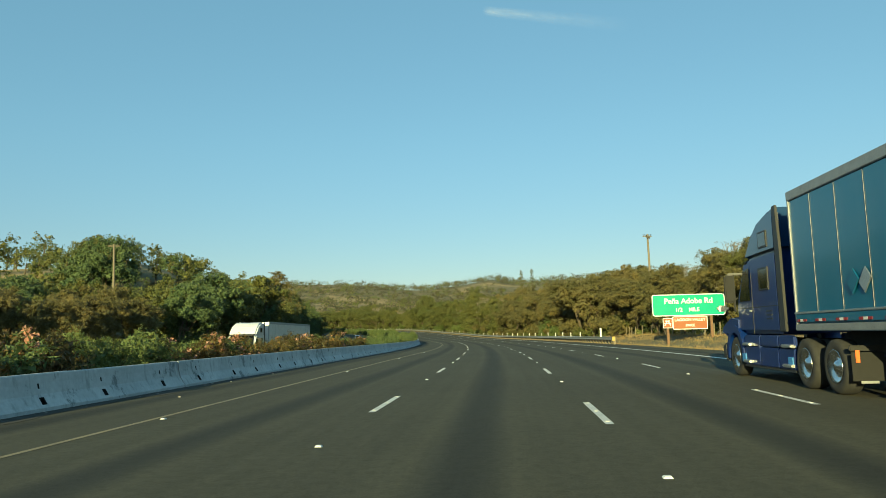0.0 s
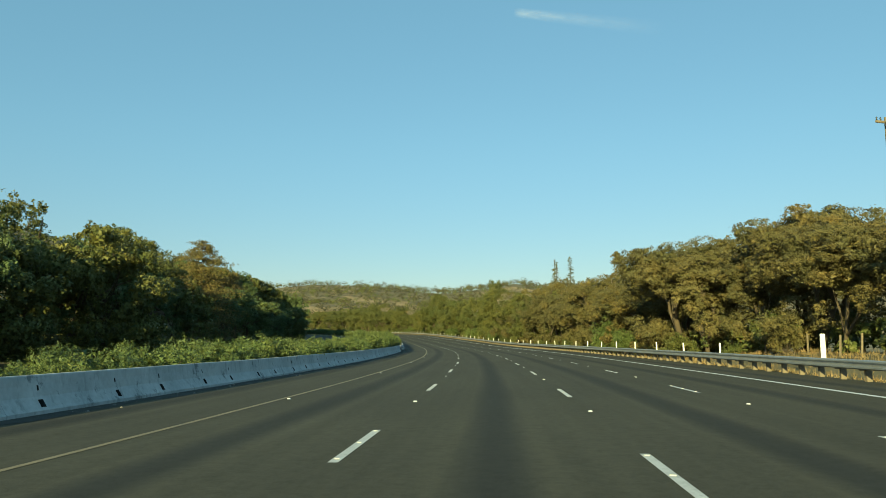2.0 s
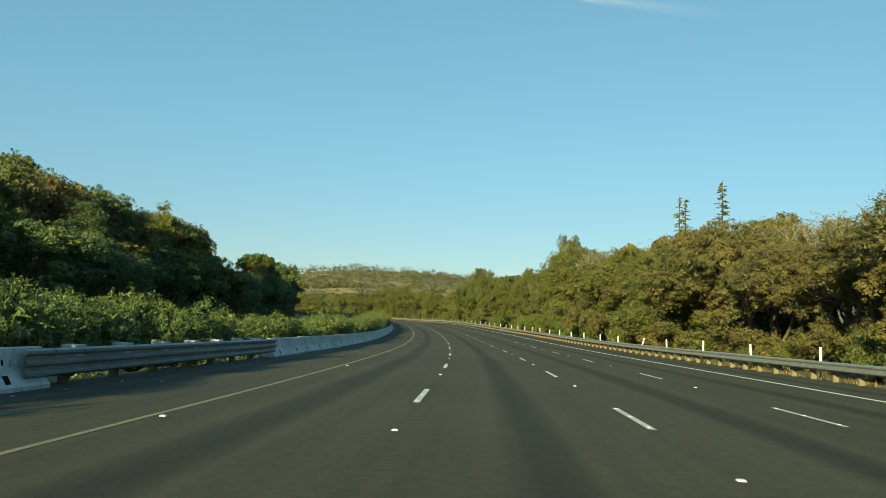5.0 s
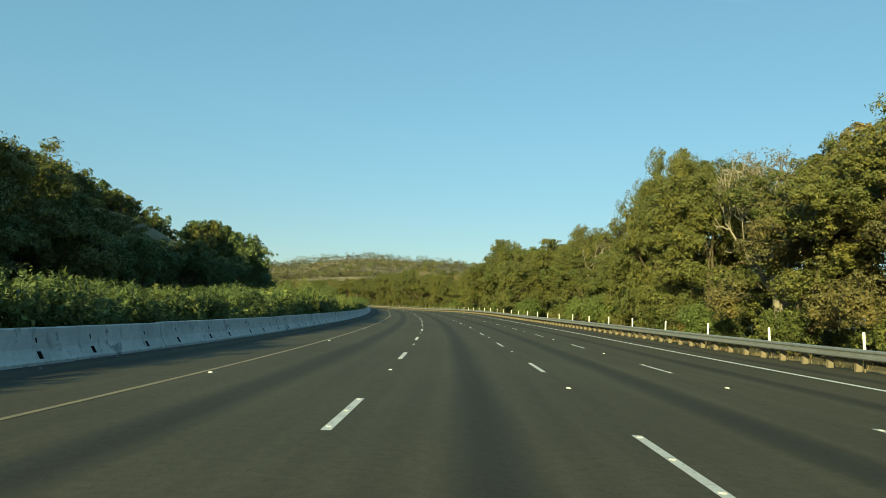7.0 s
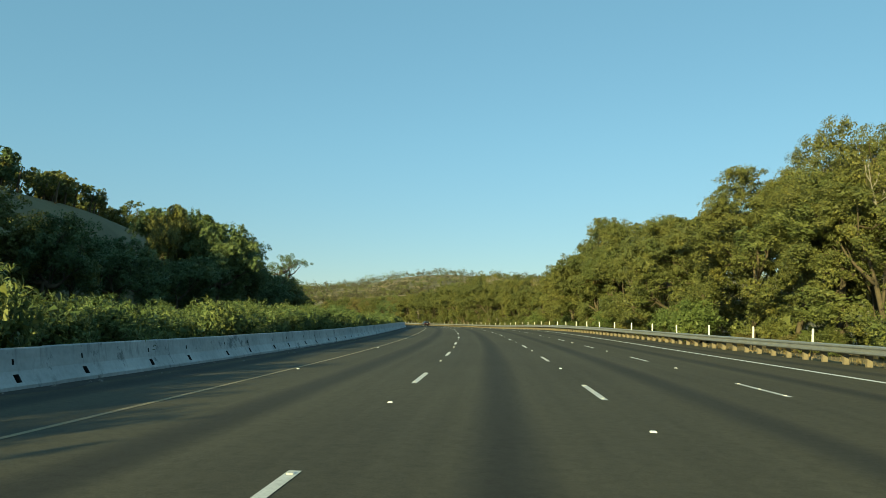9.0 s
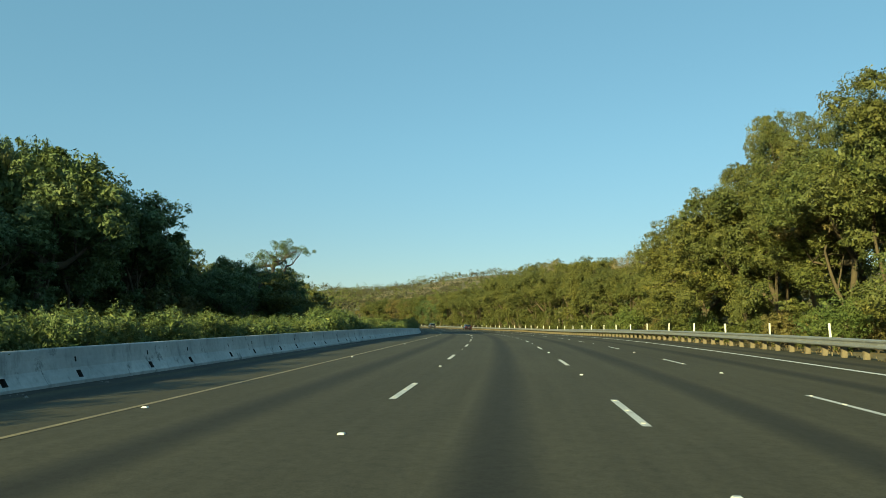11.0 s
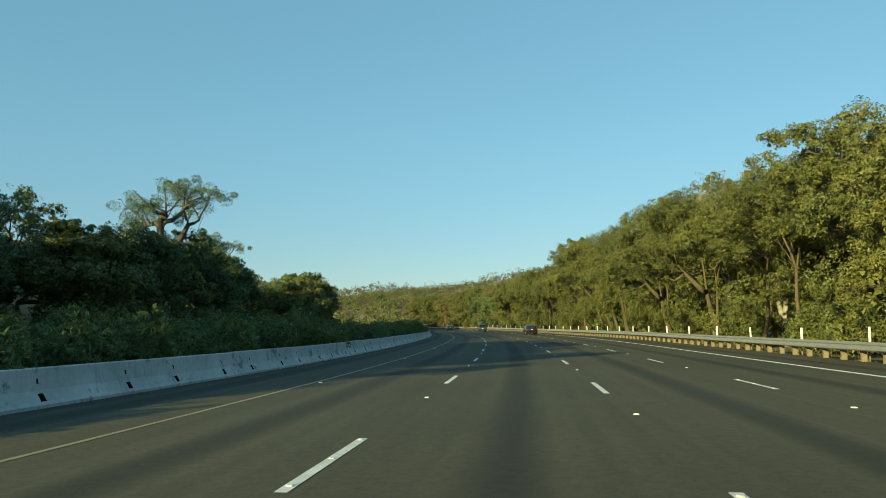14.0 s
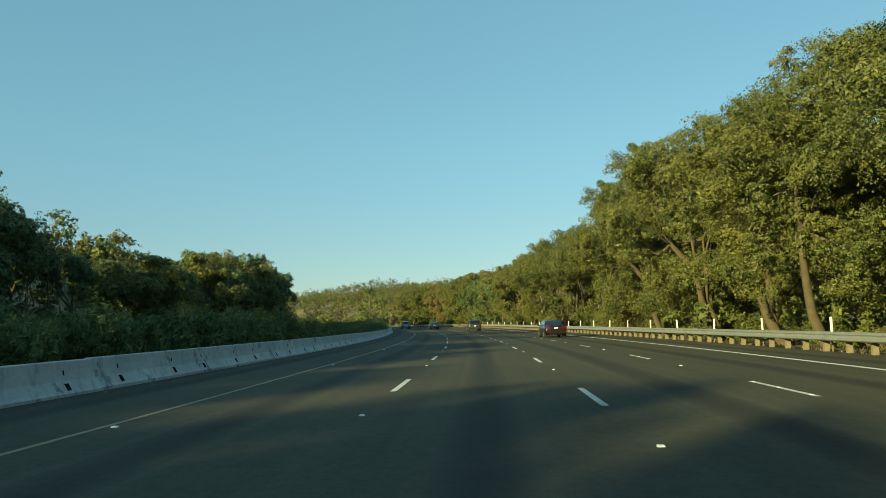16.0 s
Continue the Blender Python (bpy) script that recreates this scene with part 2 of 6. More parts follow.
M_REFLECT = worn("yellow_reflective", (0.36, 0.25, 0.06), (0.46, 0.33, 0.10), 3.0, 0.5)


def gloss(name, colour, rough=0.3, metal=0.0, coat=0.6, dust=0.12):
    """Vehicle paint with a clear coat, a little dusty."""
    m, n, l, b = material(name, rough, metal)
    pos = n.new("ShaderNodeTexCoord").outputs["Object"]
    d = ramp(n, l, noise_of(n, l, pos, 1.7, 6), [(0.35, (0, 0, 0)), (0.75, (dust * 2, dust * 2, dust * 2))])
    l.new(mixed(n, l, d, colour, (0.30, 0.27, 0.22)), b.inputs["Base Color"])
    b.inputs["Coat Weight"].default_value, b.inputs["Coat Roughness"].default_value = coat, 0.08
    return m


M_NAVY = gloss("navy_paint", (0.003, 0.020, 0.125), 0.38, 0.0, 0.15, 0.0)
M_NAVYTOP = gloss("navy_roof_paint", (0.006, 0.034, 0.10), 0.28, 0.0, 0.5, 0.0)
M_TRAILERBLUE = gloss("trailer_blue", (0.008, 0.105, 0.21), 0.35, 0.0, 0.3, 0.02)
M_WHITEPAINT = gloss("white_vehicle_paint", (0.70, 0.70, 0.69), 0.35)
M_REDPAINT = gloss("dark_red_paint", (0.007, 0.0009, 0.0018), 0.3, 0.0, 0.6, 0.02)
M_DARKPAINT = gloss("dark_grey_paint", (0.016, 0.017, 0.019), 0.3, 0.0, 0.6, 0.03)
M_GREYPAINT = gloss("silver_grey_paint", (0.16, 0.165, 0.17), 0.3, 0.4)
M_TYRE = worn("tyre_rubber", (0.018, 0.018, 0.018), (0.04, 0.039, 0.037), 6.0, 0.9)
M_RIM = worn("alloy_rim", (0.35, 0.35, 0.36), (0.5, 0.5, 0.5), 5.0, 0.35, 0.9)
M_CHROME = worn("polished_rim", (0.62, 0.61, 0.60), (0.75, 0.74, 0.72), 5.0, 0.22, 1.0, bump=0.05)
M_ALUMINIUM = worn("aluminium", (0.52, 0.53, 0.54), (0.66, 0.67, 0.68), 4.0, 0.35, 0.9, bump=0.05)
M_GREYRAIL = worn("grey_metal", (0.24, 0.25, 0.26), (0.34, 0.35, 0.36), 3.0, 0.5, 0.5)
M_UNDER = worn("chassis_black", (0.015, 0.015, 0.015), (0.035, 0.034, 0.032), 4.0, 0.8)
# darker than black rubber: the trailer's shadow is put into the colour
M_SHADEBLACK = worn("shade_black", (0.004, 0.004, 0.004), (0.009, 0.009, 0.009), 5.0, 0.7)
M_DARKTRIM = worn("dark_trim", (0.014, 0.014, 0.015), (0.028, 0.028, 0.03), 4.0, 0.5)
M_BLUETRIM = worn("pale_blue_trim", (0.05, 0.20, 0.50), (0.09, 0.28, 0.60), 4.0, 0.5)
M_REDTAPE = worn("red_tape", (0.24, 0.015, 0.015), (0.30, 0.02, 0.02), 4.0, 0.5)
M_WHITETAPE = worn("white_tape", (0.60, 0.60, 0.60), (0.72, 0.72, 0.72), 4.0, 0.5)
M_ORANGE = worn("orange_reflector", (0.70, 0.12, 0.03), (0.80, 0.18, 0.04), 4.0, 0.4)
M_TAILLAMP = gloss("tail_lamp_red", (0.10, 0.004, 0.005), 0.2, 0.0, 0.8, 0.0)
M_PLATE = worn("number_plate", (0.5, 0.5, 0.52), (0.65, 0.65, 0.66), 8.0, 0.5)
M_CARGLASS = gloss("tinted_glass", (0.006, 0.008, 0.009), 0.08, 0.0, 0.3, 0.0)
M_SIGNGREEN = worn("sign_green", (0.0, 0.30, 0.19), (0.005, 0.36, 0.23), 1.2, 0.5, bump=0.02)
M_SIGNWHITE = worn("sign_white", (0.74, 0.75, 0.74), (0.82, 0.83, 0.82), 2.0, 0.5, bump=0.02)
M_SIGNBROWN = worn("sign_brown", (0.26, 0.075, 0.022), (0.32, 0.10, 0.03), 1.5, 0.5, bump=0.02)
M_DIRTSHADE = worn("gutter_dirt_shade", (0.018, 0.016, 0.013), (0.05, 0.044, 0.035), 3.0, 0.95)
M_GRAVEL = worn("roadside_gravel", (0.10, 0.09, 0.08), (0.30, 0.28, 0.25), 30.0, 0.95)
M_STRAW = leaf_material("dry_straw", (0.176, 0.12, 0.051), (0.288, 0.208, 0.102), (0.4, 0.304, 0.1615), 0.2)


# ---- mesh helpers
def link_mesh(name, verts, faces, mat, parent=None, label="", smooth=False, uvs=None):
    me = bpy.data.meshes.new(name)
    me.from_pydata(verts, [], faces)
    if uvs is not None:
        layer = me.uv_layers.new(name="UVMap")
        index = np.empty(len(me.loops), dtype=np.int32)
        me.loops.foreach_get("vertex_index", index)
        layer.data.foreach_set("uv", np.asarray(uvs, dtype=np.float32)[index].ravel())
    for one in (mat if isinstance(mat, (list, tuple)) else [mat]):
        me.materials.append(one)
    if smooth:
        me.polygons.foreach_set("use_smooth", [True] * len(me.polygons))
    ob = new(name, me)
    ob.parent = parent
    if label:
        ob["label"] = label
    return ob


def sweep(name, profile, s0, s1, mat, step=4.0, closed=False, parent=None, label="", caps=False, wander=None):
    """A profile of (u, z) drawn along the road; uv holds u and the distance."""
    n = max(2, int(round((s1 - s0) / step)) + 1)
    verts, faces, uvs, k = [], [], [], len(profile)
    for s in np.linspace(s0, s1, n):
        aside = wander(s) if wander else 0.0
        for u, z in profile:
            verts.append(at(s, u + aside, z))
            uvs.append((u + aside, s))
    for i in range(n - 1):
        for j in range(k if closed else k - 1):
            a, b = i * k + j, i * k + (j + 1) % k
            faces.append((a, b, b + k, a + k))
    if caps:
        faces.append(tuple(range(k - 1, -1, -1)))
        faces.append(tuple((n - 1) * k + j for j in range(k)))
    return link_mesh(name, verts, faces, mat, parent, label, uvs=uvs)


# ---- ground: one sheet to the horizon
def road_place(x, y):
    """Distance along and to the right of the road for arrays of places."""
    s, u = np.empty_like(x), np.empty_like(x)
    for i in range(0, len(x), 4000):
        d = (x[i:i + 4000, None] - LINE_X[None, ::2]) ** 2 + (y[i:i + 4000, None] - LINE_Y[None, ::2]) ** 2
        j = d.argmin(1) * 2
        s[i:i + 4000] = LINE_S[j]
        u[i:i + 4000] = (x[i:i + 4000] - LINE_X[j]) * np.cos(LINE_H[j]) + (y[i:i + 4000] - LINE_Y[j]) * np.sin(LINE_H[j])
    return s, u


def smooth(a, b, v):
    t = np.clip((v - a) / (b - a), 0, 1)
    return t * t * (3 - 2 * t)


def waves(x, y, size, seed):
    rng = np.random.RandomState(seed)
    total = np.zeros_like(x)
    for i in range(7):
        a, w, p = rng.uniform(0, 6.28), rng.uniform(0.6, 1.7) / size, rng.uniform(0, 6.28)
        total += np.sin((x * np.cos(a) + y * np.sin(a)) * w * 6.28 + p)
    return total / 7


def height(x, y):
    x, y = np.asarray(x, dtype=float), np.asarray(y, dtype=float)
    s, u = road_place(x, y)
    z = np.interp(s, LINE_S, LINE_Z) * (1 - smooth(150, 600, np.abs(u))) - 0.06
    # verge and grassy bank right of the guard rail
    z += smooth(12.8, 16, u) * (-0.12 + 0.15 * waves(x, y, 14, 3))
    z += smooth(14.5, 20, u) * (1 - smooth(96, 125, s)) * smooth(-60, 20, s) * (0.9 + 0.3 * waves(x, y, 18, 4))
    # the median falls to the lower carriageway beyond it
    side = -u
    z -= smooth(9.3, 13.4, side) * 1.2
    z += smooth(34, 58, side) * (1.2 + 3.0 * smooth(70, 150, s) + 0.6 * waves(x, y, 40, 6))
    # wooded hill behind
    steep = smooth(290, 330, s)
    hill = smooth(112, 200, s) * 15 - 2.2 * steep - 6.8 * smooth(400, 455, s) + 3
    z += smooth(44 - 4 * steep, 80 - 13 * steep, side) * hill * (1 + 0.12 * waves(x, y, 70, 5)) * (1 - smooth(160, 420, side))
    # far hills, kept off the road
    off = smooth(36, 120, np.hypot(x - np.interp(s, LINE_S, LINE_X), y - np.interp(s, LINE_S, LINE_Y)))
    r = np.hypot(x + 60, y - 230)
    bearing = np.degrees(np.arctan2(x, y - 230))
    far = smooth(480, 1480, r) * (1 - 0.35 * smooth(1600, 2600, r))
    ridge = np.interp(bearing, [-75, -45, -37, -32, -29, -26, -23, -19, -16, -12, -9, -6, -3, 0, 2.5, 5, 9, 20, 60], [2.2, 2.3, 2.2, 2.65, 3.0, 3.1, 3.5, 4.15, 4.55, 4.65, 4.5, 4.15, 4.0, 4.2, 4.6, 4.4, 4.5, 4.3, 3.0])
    z += off * far * (1500 * np.tan(np.radians(ridge - 0.42)) - 8 + 7 * waves(x, y, 420, 11) * (1 - smooth(1200, 1480, r)) * 2 + 4 * waves(x, y, 150, 12))
    z += off * smooth(300, 650, r) * (8 + 6 * waves(x, y, 260, 8))
    return z


def yellow_at(s):
    """The yellow line, which was not painted quite parallel to the lanes."""
    return float(np.interp(s, [0, 40, 62, 76, 105, 115, 140, 225, 258, 320, 437], [-5.45, -5.47, -5.12, -5.0, -4.9, -4.88, -5.19, -5.32, -5.4, -5.42, -5.23]))


def build_ground():
    def spread(lo, hi, a, b, fine, count):
        t = np.linspace(0, 1, count) ** 2.2
        return np.concatenate([(a - (a - lo) * t)[::-1][:-1], np.arange(a, b, fine), (b + (hi - b) * t)])
    xs = spread(-3600, 3600, -190, 110, 3.0, 45)
    ys = spread(-3200, 4400, -60, 640, 4.0, 45)
    gx, gy = np.meshgrid(xs, ys)
    z = height(gx.ravel(), gy.ravel())
    verts = np.stack([gx.ravel(), gy.ravel(), z], -1).tolist()
    w = len(xs)
    faces = [(j * w + i, j * w + i + 1, (j + 1) * w + i + 1, (j + 1) * w + i) for j in range(len(ys) - 1) for i in range(w - 1)]
    ob = link_mesh("ground", verts, faces, M_GROUND, smooth=True)
    tagged(ob, "dry golden grassland rising to scrubby hills", "ground", kind="structure")


build_ground()
tagged(sweep("road", [(-8.9, 0.0), (-5.3, 0.0), (0.0, 0.0), (5.5, 0.0), (12.9, 0.0), (13.1, -0.4)], -150, 960, M_ASPHALT), "four-lane grey asphalt carriageway with worn wheel tracks", "road", kind="structure")
tagged(sweep("road_opposite", [(-33.2, -1.5), (-33.0, -1.2), (-24.0, -1.2), (-13.7, -1.2), (-13.5, -1.5)], -150, 960, M_ASPHALT), "grey asphalt carriageway beyond the planted median", "road", kind="structure")
tagged(sweep("edge_line", [(9.415, 0.005), (9.625, 0.005)], -150, 960, M_EDGE), "solid white painted line along the shoulder", "road marking", kind="structure")
tagged(sweep("yellow_line", [(-0.05, 0.005), (0.05, 0.005)], -150, 960, M_YELLOW, wander=yellow_at), "solid yellow painted line beside the median shoulder", "road marking", kind="structure")

DASH = 12.19
LANE_LINES = {-1.83: (2.0, 0.0020), 1.83: (0.0, 0.0), 5.49: (2.1, -0.0027)}


def lane_marks():
    """Lane dashes, each with its raised markers, and the markers between them."""
    button = bmesh.new()
    bmesh.ops.create_cone(button, cap_ends=True, segments=8, radius1=0.042, radius2=0.03, depth=0.012)
    dot = bpy.data.meshes.new("raised_marker")
    button.to_mesh(dot)
    dot.materials.append(M_WHITE)
    wedge = bmesh.new()
    bmesh.ops.create_cone(wedge, cap_ends=True, segments=4, radius1=0.062, radius2=0.042, depth=0.018)
    block = bpy.data.meshes.new("raised_marker")
    wedge.to_mesh(block)
    block.materials.append(M_MARKER)
    for u, (start, drift) in LANE_LINES.items():
        for i in range(-3, 50):
            s = 10.5 + i * DASH + start
            s += drift * s
            jag = 0.03 * math.sin(i * 2.3 + u)
            dash = sweep("lane_dash", [(u - 0.06 + jag, 0.005), (u + 0.06 + jag, 0.005)], s, s + 3.05, M_WHITE, step=1.6)
            tagged(dash, "worn white painted lane dash on asphalt", "road marking", "lane dashes", "structure")
            if i < 38:
                for k in (0.25, 1.6, 2.9):
                    d = new("raised_marker", dot)
                    d.matrix_world = along(s + k, u + jag, 0.012)
                    d.parent = dash
            m = tagged(new("raised_marker", block), "white raised reflector on the asphalt", "road marker", "raised markers")
            m.matrix_world = along(s + 8.5, u + 0.02, 0.010, 45)
    for i in range(0, 40):
        m = tagged(new("raised_marker", block), "white raised reflector on the asphalt", "road marker", "raised markers")
        m.matrix_world = along(12.0 + i * 14.6, yellow_at(12.0 + i * 14.6) + 0.17, 0.010, 45)


lane_marks()


# ---- median barrier: precast concrete lengths with slots, and a steel beam over a gap
def barrier_mesh(length, slots=True):
    """One length of precast barrier, y along it, its road face towards +x."""
    rows = [(0.30, -0.05), (0.30, 0.07), (0.255, 0.125), (0.168, 0.265), (0.14, 0.32), (0.115, 0.43), (0.095, 0.53), (0.075, 0.70), (0.060, 0.72)]
    g = 0.024
    ys = [g, 0.05]
    pockets = {}
    if slots:
        for k, c in enumerate((1.13, length - 1.13)):
            j = len(ys)
            ys += [c - 0.07, c - 0.028, c + 0.028, c + 0.085]
            pockets[(j + 1, 5)] = 1                      # the small upper slot
            pockets[(j, 2)] = pockets[(j + 1, 2)] = pockets[(j + 2, 2)] = 1
    ys += [length - 0.05, length - g]
    verts, faces, mats = [], [], []
    n = len(rows)
    for y in ys:
        for x, z in rows:
            verts.append((x, y, z))
    back = len(verts)
    for y in ys:
        for x, z in rows[::-1]:
            verts.append((-x, y, z))
    for i in range(len(ys) - 1):
        for j in range(n - 1):
            a, b, c, d = i * n + j, i * n + j + 1, (i + 1) * n + j + 1, (i + 1) * n + j
            if (i, j) in pockets:
                inner = []
                for q in (a, b, c, d):
                    x, y, z = verts[q]
                    verts.append((x - 0.09, y, z - 0.02))
                    inner.append(len(verts) - 1)
                ring = [a, b, c, d]
                for k in range(4):
                    faces.append((ring[k], ring[(k + 1) % 4], inner[(k + 1) % 4], inner[k]))
                    mats.append(1)
                faces.append(tuple(inner))
                mats.append(1)
            else:
                faces.append((a, d, c, b))
                mats.append(0)
            faces.append((back + a, back + d, back + c, back + b))
            mats.append(0)
        faces.append((i * n + n - 1, (i + 1) * n + n - 1, back + (i + 1) * n, back + i * n))
        mats.append(0)
    last = (len(ys) - 1) * n
    faces.append(tuple(range(n)) + tuple(back + j for j in range(n)))
    faces.append(tuple(last + j for j in range(n - 1, -1, -1)) + tuple(back + last + j for j in range(n - 1, -1, -1)))
    mats += [0, 0]
    me = bpy.data.meshes.new("barrier_length")
    me.from_pydata(verts, [], faces)
    me.materials.append(M_CONCRETE)
    me.materials.append(M_SLOTDARK)
    me.polygons.foreach_set("material_index", mats)
    return me


BARRIER_U = -8.70


def median_barrier():
    root = tagged(new("median_barrier"), "white-painted precast concrete median barrier, stained and slotted", "barrier", kind="structure")
    short, long = barrier_mesh(5.06), barrier_mesh(5.18)
    rng = np.random.RandomState(3)

    def lay(s, mesh):
        ob = new("barrier_length", mesh)
        ob.parent = root
        ob.matrix_world = along(s, BARRIER_U + rng.uniform(-0.012, 0.012), rng.uniform(-0.01, 0.01), rng.uniform(-0.15, 0.15))
    for k in range(-9, 26):
        lay(14.73 + 5.06 * k, short)
    for k in range(-36, 80):
        lay(347.9 + 5.18 * k, long)
    # dark dirt along the foot, with contact shade put into the strip too
    verts, faces = [], []
    ss = np.arange(-40, 560, 0.6)
    for i, s in enumerate(ss):
        wide = 0.24 + 0.20 * (1 + math.sin(s * 1.7) * math.sin(s * 0.53 + 2)) + rng.uniform(0, 0.06)
        verts += [at(s, -8.46, 0.006), at(s, -8.40 + wide, 0.006)]
        if i:
            faces.append((2 * i - 2, 2 * i - 1, 2 * i + 1, 2 * i))
    tagged(link_mesh("gutter_dirt_shade", verts, faces, M_DIRTSHADE), "dark dirt and painted contact shade along the barrier's foot", "dirt", kind="structure")
    # steel beam bridging the gap
    s0, s1 = 145.6, 161.6
    beam = [(-8.46, 0.20), (-8.40, 0.24), (-8.40, 0.29), (-8.47, 0.34), (-8.47, 0.38), (-8.40, 0.43), (-8.40, 0.48), (-8.47, 0.53), (-8.47, 0.57), (-8.40, 0.62), (-8.40, 0.67), (-8.46, 0.71)]
    rail = tagged(new("steel_median_rail"), "three-ridged galvanised steel rail bridging two barrier ends", "guard rail")
    sweep("beam", beam, s0, s1, M_DARKSTEEL, step=2.0, parent=rail)
    for k in range(7):
        s = 147.4 + k * 2.0
        post = block_part("post", (0.16, 0.16, 0.85), M_POST, rail)
        post.matrix_world = along(s, -8.78, 0.36)
        cap = block_part("spacer", (0.30, 0.42, 0.30), M_CONCRETE, rail)
        cap.matrix_world = along(s, -8.62, 0.60)


def finish(bm, name, mat, parent=None, label="", smooth_faces=False):
    me = bpy.data.meshes.new(name)
    bmesh.ops.recalc_face_normals(bm, faces=bm.faces)
    bm.to_mesh(me)
    bm.free()
    for one in (mat if isinstance(mat, (list, tuple)) else [mat]):
        me.materials.append(one)
    if smooth_faces:
        me.polygons.foreach_set("use_smooth", [True] * len(me.polygons))
    ob = new(name, me)
    ob.parent = parent
    if label:
        ob["label"] = label
    return ob


def block_part(name, size, mat, parent=None, label="", place=(0, 0, 0), bevel=0.015, tilt=(0, 0, 0)):
    """A bevelled block as one part."""
    bm = bmesh.new()
    bmesh.ops.create_cube(bm, size=1, matrix=Matrix.Diagonal((*size, 1)))
    if bevel:
        bmesh.ops.bevel(bm, geom=bm.edges[:], offset=min(bevel, min(size) * 0.3), segments=2, affect="EDGES")
    bmesh.ops.transform(bm, matrix=pose(*place, *tilt), verts=bm.verts)
    return finish(bm, name, mat, parent, label)


def side_part(name, outline, x0, x1, mat, parent=None, label="", bevel=0.03):
    """An outline in y and z, extruded from x0 to x1 with rounded edges."""
    bm = bmesh.new()
    a = [bm.verts.new((x0, y, z)) for y, z in outline]
    b = [bm.verts.new((x1, y, z)) for y, z in outline]
    bm.faces.new(a)
    bm.faces.new(b[::-1])
    for i in range(len(a)):
        j = (i + 1) % len(a)
        bm.faces.new((a[i], b[i], b[j], a[j]))
    if bevel:
        bmesh.ops.bevel(bm, geom=bm.edges[:], offset=bevel, segments=2, affect="EDGES", clamp_overlap=True)
    return finish(bm, name, mat, parent, label)


def round_part(name, profile, mat, parent=None, label="", axis="X", sides=28, place=(0, 0, 0)):
    """A profile of (along the axis, radius) turned round the axis."""
    bm = bmesh.new()
    rings = []
    for a, r in profile:
        rings.append([bm.verts.new((a, r * math.cos(t), r * math.sin(t))) for t in (2 * math.pi * k / sides for k in range(sides))])
    for p, q in zip(rings, rings[1:]):
        for k in range(sides):
            bm.faces.new((p[k], p[(k + 1) % sides], q[(k + 1) % sides], q[k]))
    bm.faces.new(rings[0])
    bm.faces.new(rings[-1][::-1])
    turn = Matrix() if axis == "X" else Matrix.Rotation(radians(90), 4, "Z") if axis == "Y" else Matrix.Rotation(radians(-90), 4, "Y")
    bmesh.ops.transform(bm, matrix=Matrix.Translation(place) @ turn, verts=bm.verts)
    return finish(bm, name, mat, parent, label, True)


def share(name, mesh, parent, m):
    ob = new(name, mesh)
    ob.parent = parent
    ob.matrix_world = m
    return ob


def guard_rail():
    root = tagged(new("guard_rail"), "weathered galvanised guard rail on short timber posts", "guard rail", kind="structure")
    beam = [(12.42, 0.42), (12.36, 0.46), (12.36, 0.51), (12.44, 0.56), (12.44, 0.61), (12.36, 0.66), (12.36, 0.71), (12.42, 0.75), (12.45, 0.73), (12.47, 0.585), (12.45, 0.44)]
    s, k = 72.6, 0
    while s < 760:
        length = 7.6
        sweep("rail", beam, s, s + length + 0.05, M_STEEL, step=1.9, closed=True, parent=root)
        s, k = s + length, k + 1
    post = block_part("post", (0.20, 0.15, 1.1), M_POST, None)
    spacer = block_part("spacer", (0.18, 0.15, 0.36), M_POST, None)
    pm, sm = post.data, spacer.data
    bpy.data.objects.remove(post)
    bpy.data.objects.remove(spacer)
    rng = np.random.RandomState(8)
    n, s = 0, 73.9
    markers = []
    while s < 700:
        share("post", pm, root, along(s, 12.78 + rng.uniform(-0.015, 0.015), 0.14 + rng.uniform(-0.02, 0.02), rng.uniform(-4, 4)))
        share("spacer", sm, root, along(s, 12.58, 0.56 + rng.uniform(-0.02, 0.02), rng.uniform(-4, 4)))
        s += 1.7175 if s < 252 else 1.62
        n += 1
    # end piece with its yellow face
    nose = block_part("end_face", (0.26, 0.03, 0.40), M_REFLECT, root, "yellow reflective end plate")
    nose.matrix_world = along(72.5, 12.50, 0.56)
    back = block_part("end_post", (0.26, 0.22, 1.1), M_POST, root)
    back.matrix_world = along(72.65, 12.62, 0.16)


